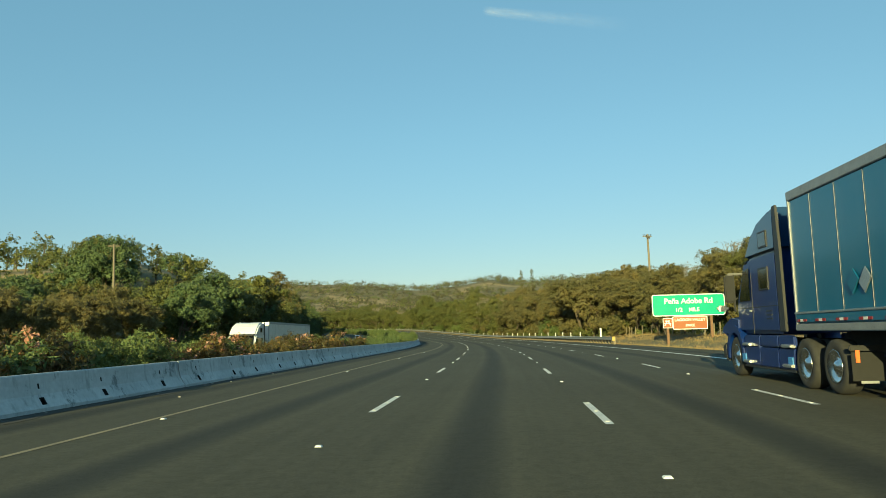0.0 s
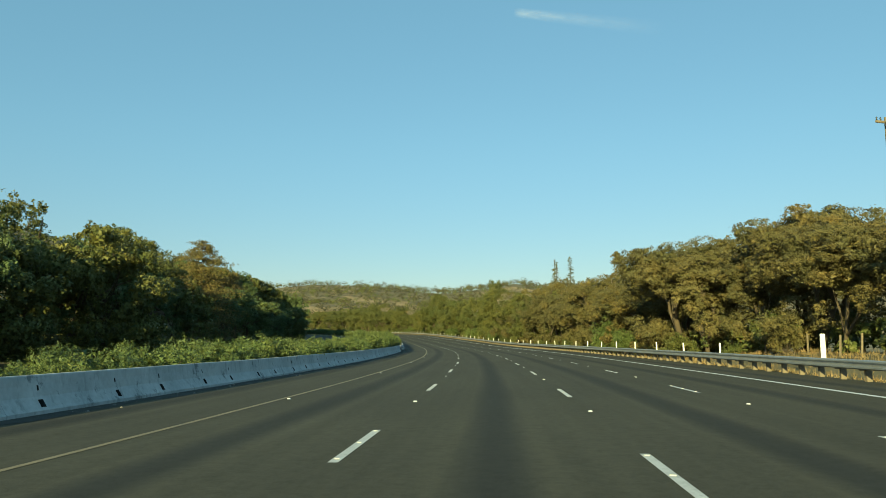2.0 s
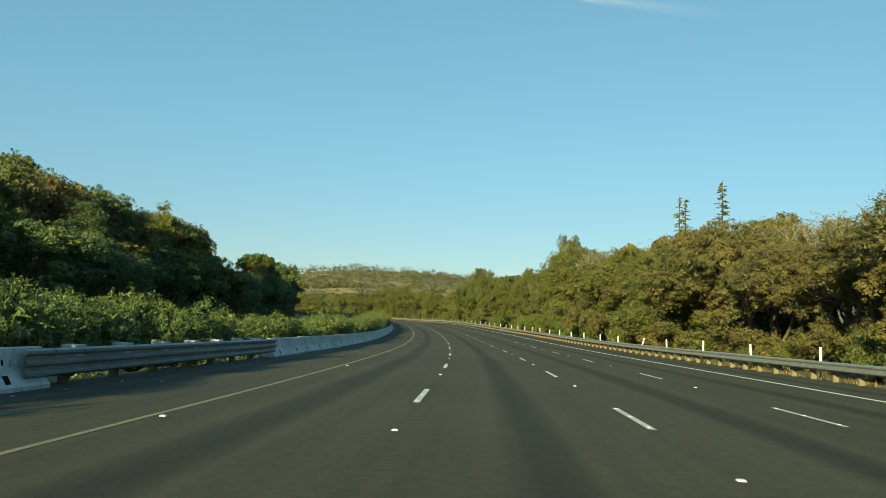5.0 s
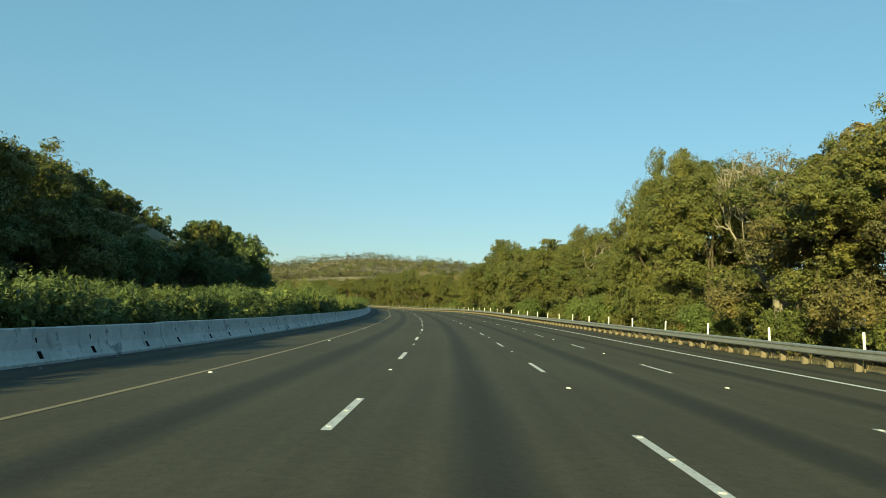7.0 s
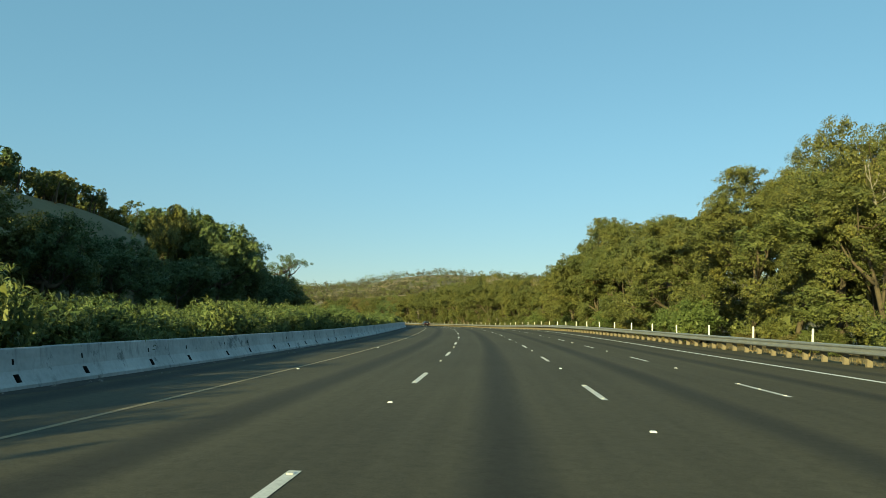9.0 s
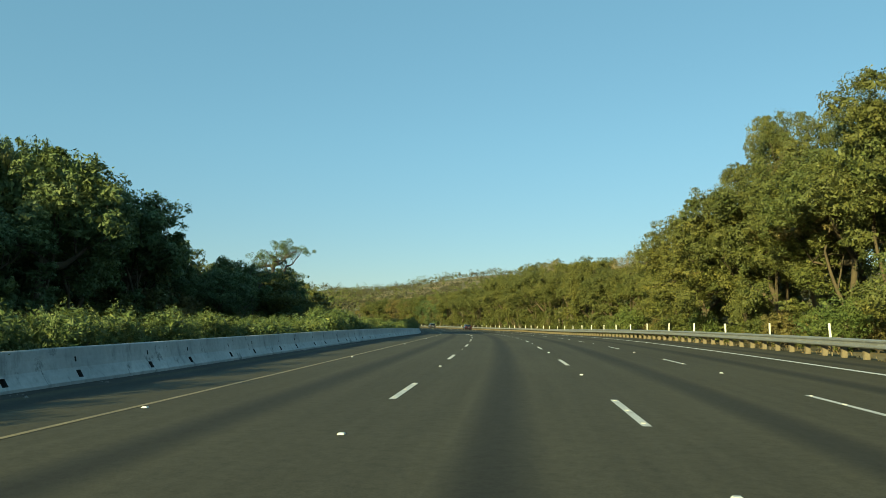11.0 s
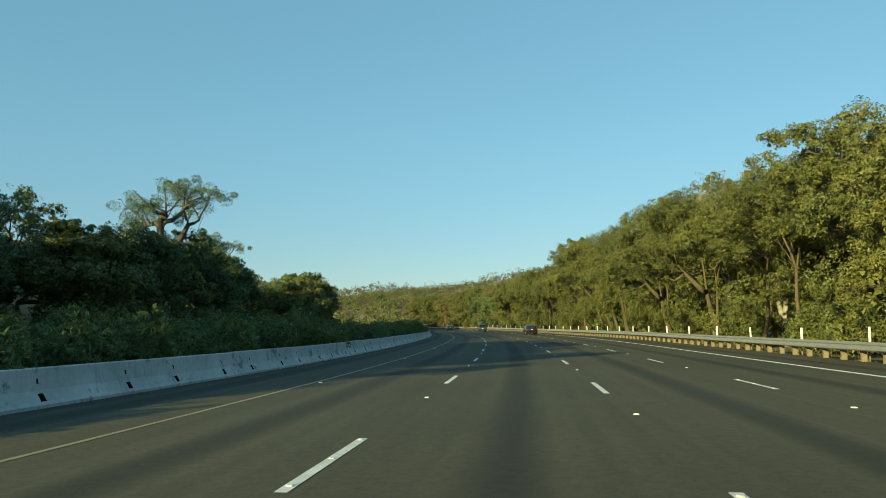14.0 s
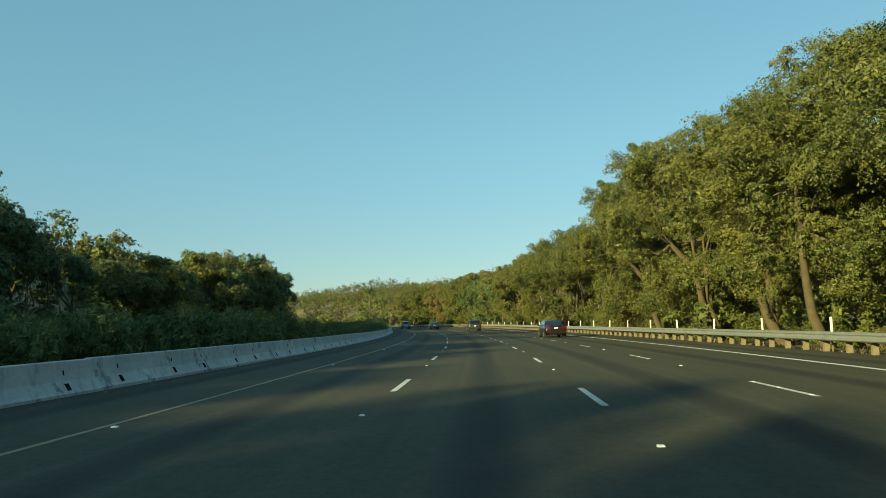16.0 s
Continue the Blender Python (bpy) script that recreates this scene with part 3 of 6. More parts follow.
def marker_posts():
    """Slim white flexible posts behind the rail."""
    rng = np.random.RandomState(9)
    model = tagged(new("marker_post"), "slim white flexible marker post behind the guard rail", "marker post", "marker posts")
    block_part("stake", (0.045, 0.04, 1.05), M_POST, model, "dull timber stake", place=(0, 0.03, 0.42), bevel=0.006)
    block_part("sleeve", (0.092, 0.03, 0.72), M_PLASTIC, model, "white plastic sleeve", place=(0, 0, 0.92), bevel=0.009)
    places = [95.0 + 6.82 * k for k in range(10)] + [163.2 + 6.87 * k for k in range(14)] + [259.0 + 6.48 * k for k in range(60)]
    for i, s in enumerate(places):
        lean = 14 if abs(s - 190.7) < 1.5 else rng.uniform(-3, 3)
        m = along(s, 13.05 + rng.uniform(-0.05, 0.05), rng.uniform(-0.04, 0.03), rng.uniform(-15, 15)) @ pose(0, 0, 0, rng.uniform(-3, 3), lean, 0)
        if i:
            copy_thing(model, m)
    model.matrix_world = along(places[0], 13.05, 0)
    big = tagged(block_part("delineator_panel", (0.20, 0.05, 1.1), M_PLASTIC, None, bevel=0.02), "broad white marker panel behind the guard rail", "marker post")
    big.matrix_world = along(83.6, 13.4, 1.13)


# ---- trees
def tube(verts, faces, points, radii, sides=6, joint=None):
    """A tapered limb; joint is the vertex of the parent limb that it grows from."""
    first = len(verts)
    for i, (p, r) in enumerate(zip(points, radii)):
        d = (points[min(i + 1, len(points) - 1)] - points[max(i - 1, 0)]).normalized()
        a = d.orthogonal().normalized()
        b = d.cross(a)
        for j in range(sides):
            t = 2 * math.pi * j / sides
            verts.append(p + (a * math.cos(t) + b * math.sin(t)) * r)
    for i in range(len(points) - 1):
        for j in range(sides):
            k = first + i * sides
            faces.append((k + j, k + (j + 1) % sides, k + sides + (j + 1) % sides, k + sides + j))
    if joint is not None:
        for j in range(sides):
            faces.append((joint, first + (j + 1) % sides, first + j))
    return first


def leaf_cloud(rng, centres, radii, per_lobe, size, squash=0.75, up=0.25, narrow=0.55, inner=0.45):
    """Leaf sprays strewn through the outer part of each lobe, each a folded blade of two triangles."""
    n = len(centres) * per_lobe
    c = np.repeat(np.asarray(centres, dtype=float), per_lobe, 0)
    r = np.repeat(np.asarray(radii, dtype=float), per_lobe)
    d = rng.normal(size=(n, 3))
    d[:, 2] += up
    d /= np.linalg.norm(d, axis=1)[:, None]
    dist = r * (inner + (1.08 - inner) * rng.rand(n) ** 0.6)
    p = c + d * dist[:, None] * np.array([1, 1, squash])
    way = rng.normal(size=(n, 3)) + d * 0.9
    way /= np.linalg.norm(way, axis=1)[:, None]
    side = np.cross(way, rng.normal(size=(n, 3)))
    side /= np.linalg.norm(side, axis=1)[:, None] + 1e-9
    bend = np.cross(way, side)
    L = (size * (0.55 + 0.9 * rng.rand(n)))[:, None]
    v = np.stack([p - way * L * 0.5, p + side * L * narrow * 0.5 + bend * L * 0.12, p + way * L * 0.5, p - side * L * narrow * 0.5 + bend * L * 0.12], 1)
    return v.reshape(-1, 3)


def leaf_mass(rng, centres, radii, per_lobe, size, squash=0.8, level=40, narrow=0.95, stray=0.12, fill=0.55, outward=None, tufts=12, loose=0.5):
    """Dense lobes of foliage: level larger leaves in the shade inside each, at all tilts, and tufts of smaller ones over them.
    Gives the vertices and the faces."""
    c, r = np.asarray(centres, dtype=float), np.asarray(radii, dtype=float)
    k = len(c)
    flat = np.array([1, 1, squash]) * (0.78 + 0.44 * rng.rand(k, 3))
    inside = np.repeat(np.arange(k), level)
    d = rng.normal(size=(len(inside), 3))
    d *= (fill * rng.rand(len(inside)) ** 0.45 / np.linalg.norm(d, axis=1))[:, None]
    middle = c[inside] + d * r[inside][:, None] * flat[inside]
    core = (middle[:, None, :] + rng.normal(size=(len(inside), 3, 3)) * size * 0.85).reshape(-1, 3)
    m = k * per_lobe
    lobe = np.repeat(np.arange(k), per_lobe)
    tuft = rng.normal(size=(k, tufts, 3)) + np.array([0, 0, 0.25])
    if outward is not None:
        tuft += outward[:, None, :] * 0.9
    tuft /= np.linalg.norm(tuft, axis=2)[..., None]
    reach = 0.60 + 0.38 * rng.rand(k, tufts)
    wide = 0.20 + 0.15 * rng.rand(k, tufts)
    pick = rng.randint(0, tufts, m)
    t = tuft[lobe, pick]
    d = rng.normal(size=(m, 3)) + t * 0.7 + np.array([0, 0, 0.2])
    d /= np.linalg.norm(d, axis=1)[:, None]
    far = wide[lobe, pick] * (0.5 + 0.6 * rng.rand(m) ** 0.7 + np.where(rng.rand(m) < stray, 0.7 * rng.rand(m), 0))
    p = c[lobe] + (t * reach[lobe, pick][:, None] + d * far[:, None]) * r[lobe][:, None] * flat[lobe]
    face = d * 0.9 + t * 0.4 + rng.normal(size=(m, 3)) * loose
    way = np.cross(face, rng.normal(size=(m, 3)))
    way /= np.linalg.norm(way, axis=1)[:, None] + 1e-9
    side = np.cross(face, way)
    side /= np.linalg.norm(side, axis=1)[:, None] + 1e-9
    L = (size * (0.6 + 0.8 * rng.rand(m)))[:, None]
    skew = rng.uniform(-0.35, 0.35, m)[:, None]
    v = np.stack([p - way * L * 0.5 + side * L * skew, p + side * L * narrow * 0.5 + way * L * skew, p + way * L * 0.5 - side * L * narrow * 0.5], 1).reshape(-1, 3)
    both = np.concatenate([core, v])
    return both, np.arange(len(both)).reshape(-1, 3).tolist()


def quads(count):
    return np.arange(count * 4).reshape(-1, 4).tolist()


def grow(rng, start, way, length, radius, depth, verts, faces, tips, spread=0.6, lift=0.12, joint=None, crook=0.16):
    pts, radii, p, d = [start], [radius], start.copy(), way.copy()
    parts = 4
    for i in range(parts):
        d = (d + Vector(rng.normal(size=3)) * crook + Vector((0, 0, lift * 0.5))).normalized()
        p = p + d * (length / parts)
        pts.append(p.copy())
        radii.append(max(0.027, radius * (1 - 0.45 * (i + 1) / parts)))
    sides = 8 if depth > 2 else 5 if depth > 1 else 4 if depth else 3
    first = tube(verts, faces, pts, radii, sides, joint)
    tips.append((p, depth))
    if depth == 0:
        return
    for k in range(3 if depth > 1 else 2 + int(rng.rand() < 0.5)):
        q = 4 if k == 0 else 2 + int(rng.rand() * 2.99)
        e = (d + Vector(rng.normal(size=3)) * spread).normalized()
        e.z = max(e.z, -0.2)
        grow(rng, pts[q], e.normalized(), length * (0.62 + 0.2 * rng.rand()), radii[q] * (0.85 if k == 0 else 0.65), depth - 1, verts, faces, tips, spread, lift, first + q * sides, crook)


def make_tree(name, seed, tall, wide, leaf_mat, per_lobe=60, size=0.34, trunk=0.17, depth=3, lobe=1.0, lean=(0, 0), low=0.2, bare=0.0, subs=2, skirt=0, bark=None, crook=0.16, thick=True, level=60):
    """A broad-leaved tree: tapered trunk with limbs, and a crown of many small sprays round the limbs' ends."""
    rng = np.random.RandomState(seed)
    root = new(name)
    verts, faces, tips = [], [], []
    grow(rng, Vector((0, 0, -0.3)), Vector((lean[0], lean[1], 1)).normalized(), tall * low + 0.3, trunk * tall / 10, depth, verts, faces, tips, 0.8, 0.12, None, crook)
    t = np.array([list(p) for p, d in tips if d <= 1])
    thin = np.array([list(v) for v in verts])
    # boughs that outgrow the rest are drawn in
    even = np.percentile(t[:, 2], 80)
    for one in (t, thin):
        one[:, 2] = np.where(one[:, 2] > even, even + (one[:, 2] - even) * 0.35, one[:, 2])
    zmax, span = t[:, 2].max(), np.abs(t[:, :2]).max()
    fz, fx = (tall - lobe * 0.7) / zmax, (wide / 2 - lobe * 0.5) / span
    scale = np.array([fx, fx, fz])
    lift = np.clip(thin[:, 2:3] / (tall * low), 0, 1)
    thin = thin * (1 + (scale - 1) * lift)
    tips = t * scale
    # the crown keeps to a rounded dome over the trunk's lean
    centre = np.array([tips[:, 0].mean(), tips[:, 1].mean(), tall * 0.57])
    dome = np.array([wide / 2, wide / 2, tall * 0.43]) - lobe * 0.6
    for one in (tips, thin) if thick else ():
        off = (one - centre) / dome
        far = np.linalg.norm(off, axis=1)
        far = np.where((far > 1) & (one[:, 2] > tall * 0.35), far, 1.0)
        one[:] = centre + off / far[:, None] * dome
    if thick:
        d = rng.normal(size=(10 + 4 * depth, 3))
        d[:, 2] = np.abs(d[:, 2]) * 0.9 - 0.15
        d /= np.linalg.norm(d, axis=1)[:, None]
        tips = np.concatenate([tips, centre + d * dome * rng.uniform(0.72, 1.0, len(d))[:, None]])
    if skirt:
        a = rng.rand(skirt) * 6.28
        ring = np.stack([np.cos(a) * wide * 0.36, np.sin(a) * wide * 0.36, rng.uniform(0.10, 0.38, skirt) * tall], 1)
        tips = np.concatenate([tips, ring])
    link_mesh("trunk", thin.tolist(), faces, bark or M_BARK, root, smooth=True)
    keep = tips[rng.rand(len(tips)) >= bare]
    lobes = np.repeat(keep, subs, 0) + rng.normal(size=(len(keep) * subs, 3)) * lobe * np.array([0.75, 0.75, 0.5])
    # lobes that stand apart draw closer to the crown
    gap = np.linalg.norm(lobes[:, None] - lobes[None], axis=2)
    close = np.argsort(gap, axis=1)[:, 1:6]
    apart = np.take_along_axis(gap, close, 1).mean(1)
    pull = np.clip((apart / lobe - 1.0) * 0.5, 0.1, 0.65) * thick
    lobes = lobes + (lobes[close].mean(1) - lobes) * pull[:, None]
    spread = lobe * (0.5 + 0.6 * rng.rand(len(lobes)))
    if thick:
        away = lobes - np.array([0, 0, tall * 0.45])
        away /= np.linalg.norm(away, axis=1)[:, None] + 1e-9
        pts, leaves = leaf_mass(rng, lobes, spread, per_lobe, size, level=level, outward=away)
    else:
        pts = leaf_cloud(rng, lobes, spread, per_lobe, size, inner=0.42)
        leaves = quads(len(pts) // 4)
    link_mesh("crown", pts.tolist(), leaves, leaf_mat, root)
    return root


def make_conifer(seed, tall, wide, mat, whorls=26, gaps=0.0, full=1):
    """A spire: straight trunk, drooping boughs in whorls, each with sprays of needles."""
    rng = np.random.RandomState(seed)
    root = new("conifer")
    verts, faces = [], []
    up = [Vector((0, 0, z)) for z in np.linspace(-0.3, tall, 9)]
    first = tube(verts, faces, up, [0.24 * tall / 18 * (1 - i / 8.6) for i in range(9)], 7)
    leaves = []
    for k in range(whorls):
        f = 0.16 + 0.82 * (k / (whorls - 1)) ** 0.9
        reach = wide / 2 * (1 - f) ** (0.75 if full == 1 else 0.5) * (0.75 + 0.5 * rng.rand()) + 0.25
        for j in range(5):
            if rng.rand() < gaps:
                continue
            a = rng.rand() * 6.28
            out = Vector((math.cos(a), math.sin(a), 0))
            p = Vector((0, 0, min(0.985, f + rng.uniform(-0.7, 0.7) / whorls) * tall))
            tip = reach * (0.6 + 0.6 * rng.rand())
            line = [p, p + out * tip * 0.5 + Vector((0, 0, 0.06 * tip)), p + out * tip + Vector((0, 0, rng.uniform(-0.25, 0.15) * tip))]
            tube(verts, faces, line, [0.05, 0.03, 0.012], 3, first)
            c = [list(line[0].lerp(line[2], q)) for q in (0.35, 0.6, 0.85, 1.0)]
            leaves.append(leaf_cloud(rng, c, [(0.14 + 0.09 * reach) * full] * 4, 9 * full, 0.12 + 0.07 * min(reach, 3), 0.45, 0.0, 0.35, 0.1))
    link_mesh("trunk", verts, faces, M_BARK, root, smooth=True)
    pts = np.concatenate(leaves)
    link_mesh("crown", pts.tolist(), quads(len(pts) // 4), mat, root)
    return root


def make_bush(name, seed, tall, wide, mat, count=14, per=70, size=0.26):
    rng = np.random.RandomState(seed)
    root = new(name)
    a, q = rng.rand(count) * 6.28, rng.rand(count) ** 0.6
    c = np.stack([np.cos(a) * q * wide * 0.36, np.sin(a) * q * wide * 0.36, tall * (0.2 + 0.62 * rng.rand(count) * (1 - 0.4 * q))], 1)
    pts, leaves = leaf_mass(rng, c, 0.21 * min(tall, wide) * (0.7 + 0.6 * rng.rand(count)), per, size, 0.9, 50)
    pts[:, 2] = np.maximum(pts[:, 2], -0.05)
    link_mesh("foliage", pts.tolist(), leaves, mat, root)
    verts, faces = [], []
    first = tube(verts, faces, [Vector((0, 0, -0.2)), Vector((0, 0, 0.1)), Vector((0.02, 0, 0.25))], [0.06, 0.05, 0.03], 5)
    for x, y, z in c:
        tube(verts, faces, [Vector((0, 0, 0.05)), Vector((x * 0.6, y * 0.6, z * 0.55)), Vector((x, y, z))], [0.035, 0.02, 0.008], 3, first + 5)
    link_mesh("stem", verts, faces, M_BARK, root)
    return root


class Stock:
    """Plants of one kind: the first call of each puts the model itself, later ones a copy."""

    def __init__(self, models):
        self.models = [[ob, tall, False] for ob, tall in models]

    def put(self, m, tall, rng, most=1.22):
        return self.set(m, tall, rng, rng.rand() * 6.28, most)

    def set(self, m, tall, rng, turn, most=1.22):
        entry = self.models[rng.randint(len(self.models))]
        f = tall / entry[1]
        wide = min(f * (0.9 + 0.3 * rng.rand()), most)
        m = m @ Matrix.Rotation(turn, 4, "Z") @ Matrix.Diagonal((wide, wide * (0.9 + 0.2 * rng.rand()), f, 1))
        ob = entry[0]
        if not entry[2]:
            entry[2] = True
            ob.matrix_world = m
            return ob
        keep = ob.matrix_basis.copy()
        ob.matrix_basis = Matrix()
        made = copy_thing(ob, m)
        ob.matrix_basis = keep
        return made


def on_ground(s, u, sink=0.0):
    p = at(s, u)
    return Matrix.Translation((p.x, p.y, float(height(np.array([p.x]), np.array([p.y]))[0]) - sink))


def tree_stock(name, label, mats, seeds, **shape):
    models = []
    for i, (seed, tall, wide) in enumerate(seeds):
        t = make_tree(name, seed, tall, wide, mats[i % len(mats)], **shape)
        models.append((tagged(t, label, "tree", name + "s"), tall))
    return Stock(models)


def woods():
    rng = np.random.RandomState(42)
    near = dict(per_lobe=500, size=0.108, skirt=6, subs=2, lobe=1.15)
    back = dict(level=50, per_lobe=330, size=0.20, depth=2, subs=1, lobe=1.55, skirt=5)
    oak = tree_stock("oak_tree", "broad green oak with a dense uneven crown", [M_OAK, M_OAK, M_LEAFY], [(1, 11, 10), (2, 13, 11), (3, 12, 10.5)], **near)
    lean = tree_stock("leaning_oak", "green oak leaning on bare lit trunks", [M_OAK], [(31, 15, 13.5), (32, 14, 13)], per_lobe=500, size=0.108, lean=(0.8, 0.1), low=0.25, trunk=0.22, skirt=8, subs=2, lobe=1.3)
    tall_oak = tree_stock("tall_oak", "tall oak with a broad green and tawny crown", [M_OAK, M_OAK], [(34, 16, 14), (35, 14.5, 13.5)], per_lobe=500, size=0.11, trunk=0.13, low=0.27, skirt=8, subs=2, lobe=1.35)
    brown = tree_stock("dry_oak", "oak with brownish drought-dried leaves", [M_BROWN, M_BROWNGREEN], [(7, 10, 10), (8, 12, 11), (9, 9, 9.5)], **near)
    twiggy = tree_stock("thin_oak", "oak with a thin grey crown and bare twigs", [M_BROWNGREEN], [(14, 12, 9), (15, 13, 9)], per_lobe=11, size=0.12, depth=5, subs=1, bare=0.1, lobe=0.38, trunk=0.25, bark=M_TWIG, thick=False)
    woodback = tree_stock("background_oak", "oak in the wood behind the roadside trees", [M_OAK, M_LEAFY, M_BROWNGREEN], [(21, 11, 10), (22, 14, 12), (23, 12, 11)], **back)
    drywood = tree_stock("background_dry_oak", "brownish oak in the wood behind the roadside trees", [M_BROWN, M_BROWNGREEN], [(24, 11, 10), (25, 13, 11)], **back)
    dark = tree_stock("live_oak", "green live oak with a dense rounded crown", [M_DARKOAK, M_OAK, M_DARKOAK], [(4, 12, 11), (5, 10, 10), (6, 14, 11)], per_lobe=330, size=0.21, skirt=8, subs=1, lobe=1.6)
    fresh = Stock([(tagged(make_bush("green_bush", 40 + i, 4.5, 4.5, M_FRESH, 26, 330, 0.11), "bright green leafy bush under the trees", "bush", "green bushes"), 4.5) for i in range(2)])
    under = Stock([(tagged(make_bush("undergrowth_bush", 50 + i, 3.5, 4.2, m, 16, 330, 0.12), "dense undergrowth bush at the wood's edge", "bush", "undergrowth"), 3.5) for i, m in enumerate((M_OAK, M_BROWNGREEN, M_LEAFY))])
    # right side: heights along the road
    top_s = [55, 76, 90, 95, 108, 115, 125, 132, 139, 146, 155, 168, 176, 182, 190, 212, 237, 246, 254, 260, 266, 270, 282, 297, 307, 322, 347, 364, 370, 385, 394, 409, 425, 449, 463, 474, 484, 498, 513, 522, 540, 590, 720]
    top_z = [11, 11, 10.4, 10.8, 10.8, 11.8, 11.4, 10.8, 10.0, 10.4, 10.3, 9.6, 8.9, 10.3, 12, 12.7, 13.8, 13.2, 10.6, 9.0, 8.7, 10.0, 13.0, 14.0, 13.4, 15.2, 14.4, 12.2, 11.6, 10.4, 12.0, 13.8, 13.6, 12.4, 13.0, 13.2, 13.8, 14.6, 15.0, 15.0, 15.8, 16.8, 17.1]

    shade = []

    def rise(m, s):
        return m.translation.z - float(np.interp(s, LINE_S, LINE_Z))

    for s in np.arange(58, 720, 5.6):
        z = float(np.interp(s, top_s, top_z))
        dry = s < 178 and rng.rand() < 0.9 or s < 236 and rng.rand() < 0.65
        line = 23.5 if s < 78 else 21 if s < 110 else 18.5 if s < 380 else 17.0
        m = on_ground(s + rng.uniform(-1.5, 1.5), line + rng.uniform(-0.8, 2.2))
        if not 452 < s < 492:
            (woodback if s > 570 else brown if dry else tall_oak if s > 415 else oak).put(m, z * rng.uniform(0.74, 0.90) - rise(m, s), rng, 0.8 if s < 78 else 1.22)
        m = on_ground(s + rng.uniform(-2.5, 2.5), line + rng.uniform(6, 11))
        if s > 540 and rng.rand() < 0.5:
            continue
        (drywood if dry else tall_oak if 425 < s < 520 else woodback).put(m, z * rng.uniform(0.86, 0.98) - rise(m, s), rng, 1.22)
        if rng.rand() < 0.2:
            m = on_ground(s + rng.uniform(-2, 2), line + rng.uniform(2, 6))
            twiggy.put(m, z * 0.94 - rise(m, s), rng)
        if 98 < s < 172:
            m = on_ground(s + 2.8, line + rng.uniform(2.5, 4.5))
            brown.put(m, z * rng.uniform(0.85, 1.0) - rise(m, s), rng)
        if 418 < s < 540:
            woodback.put(on_ground(s, line + rng.uniform(9, 12)), rng.uniform(9, 12), rng)
        for k in range(2 if s > 100 else 0):
            most = 1.9 if 425 < s < 500 else 3.4
            under.put(on_ground(s + rng.uniform(-2.8, 2.8), max(15.4, line - rng.uniform(-0.6, 2.0))), rng.uniform(0.9, most), rng)
        for near, deep, low, high in ((1.5, 3.5, 1.6, 3.0), (3, 6, 2.6, 4.4), (11, 16, 3.6, 5.6)):
            shade.append((on_ground(s + rng.uniform(-2.8, 2.8), line + rng.uniform(near, deep)).translation, rng.uniform(low, high)))
    thicket(rng, shade)
    # leaning oaks close behind the rail, and dark ones where the wood closes in
    for s, u, tall, turn in ((459.5, 16.0, 12.4, 190), (464.3, 16.2, 12.6, 170), (470, 18.5, 14.4, 205), (474.5, 16.3, 13.4, 180), (480, 18.8, 14.4, 160), (487, 16.5, 13.4, 195), (492, 18, 14.2, 180), (444, 16.5, 11.6, 180), (430, 16.8, 11.6, 165)):
        lean.set(on_ground(s, u), tall, rng, heading(s) + radians(turn))
    for s, u, tall in ((578, 15.5, 11), (586, 15.2, 10.5), (594, 16.0, 12), (603, 15.5, 12), (612, 16.5, 13)):
        dark.put(on_ground(s, u), tall, rng)
    for s, u, tall in ((139.5, 16.0, 4.6), (133, 16.5, 3.5), (375.6, 15.6, 4.2), (262, 16.2, 4.6), (268, 16.0, 4.0), (296, 15.8, 4.4), (303, 16, 3.6), (330, 16, 3.2), (233, 16, 3.4), (352, 16.5, 3.0)):
        fresh.put(on_ground(s, u), tall, rng)
    for s, u, tall in ((462, 23, 16.6), (456, 22, 15.2), (419, 21, 13.6)):
        tall_oak.put(on_ground(s, u), tall, rng)
    for s, u, tall, most in ((250.5, 18.2, 16.6, 0.62), (347.0, 20.5, 17.0, 0.7), (351, 22.5, 14.4, 0.75), (245.0, 20.0, 14.2, 0.8), (241, 19.0, 13.6, 0.8), (279.5, 20.0, 13.0, 0.75), (284.5, 21.0, 13.2, 0.75)):
        tall_oak.put(on_ground(s, u), tall, rng, most)
    for s, u, tall in ((143.5, 22.5, 12.2), (148.5, 22.5, 12.3), (152, 24, 11.6), (171, 20.5, 9.6), (176, 21, 9.2), (284, 22, 11.8), (290, 23, 12.0), (436, 19, 14.4), (443, 20, 14.4)):
        twiggy.put(on_ground(s, u), tall, rng)
    for s, u, tall in ((199, 28, 13.5), (206, 30, 14.0), (212, 28, 14.0), (218, 29, 14.5), (224, 28, 14.5), (230, 28, 14.5)):
        drywood.put(on_ground(s, u), tall, rng)
    # left side, beyond the other carriageway
    left_s = [40, 70, 92, 105, 112, 150, 156, 172, 180, 190, 316, 323, 330, 336, 345, 350, 356, 371, 378, 386, 389, 400, 403, 412, 424, 432, 440, 450, 480, 486, 500, 523, 535, 555, 587, 636, 720]
    left_z = [6.3, 7, 8.5, 11.5, 12.2, 11.2, 9.5, 10, 10.5, 9.5, 9.5, 9.5, 8.5, 8.5, 11, 14.8, 15.6, 15.0, 12.6, 11.5, 8.5, 8.5, 12.5, 12, 10.3, 10.3, 12.5, 13.5, 13, 13, 11.2, 10.8, 13.4, 14.4, 16.2, 18, 18]
    back_s = [40, 85, 100, 130, 165, 190, 285, 296, 308, 316, 324, 440, 485, 520, 560, 640, 720]
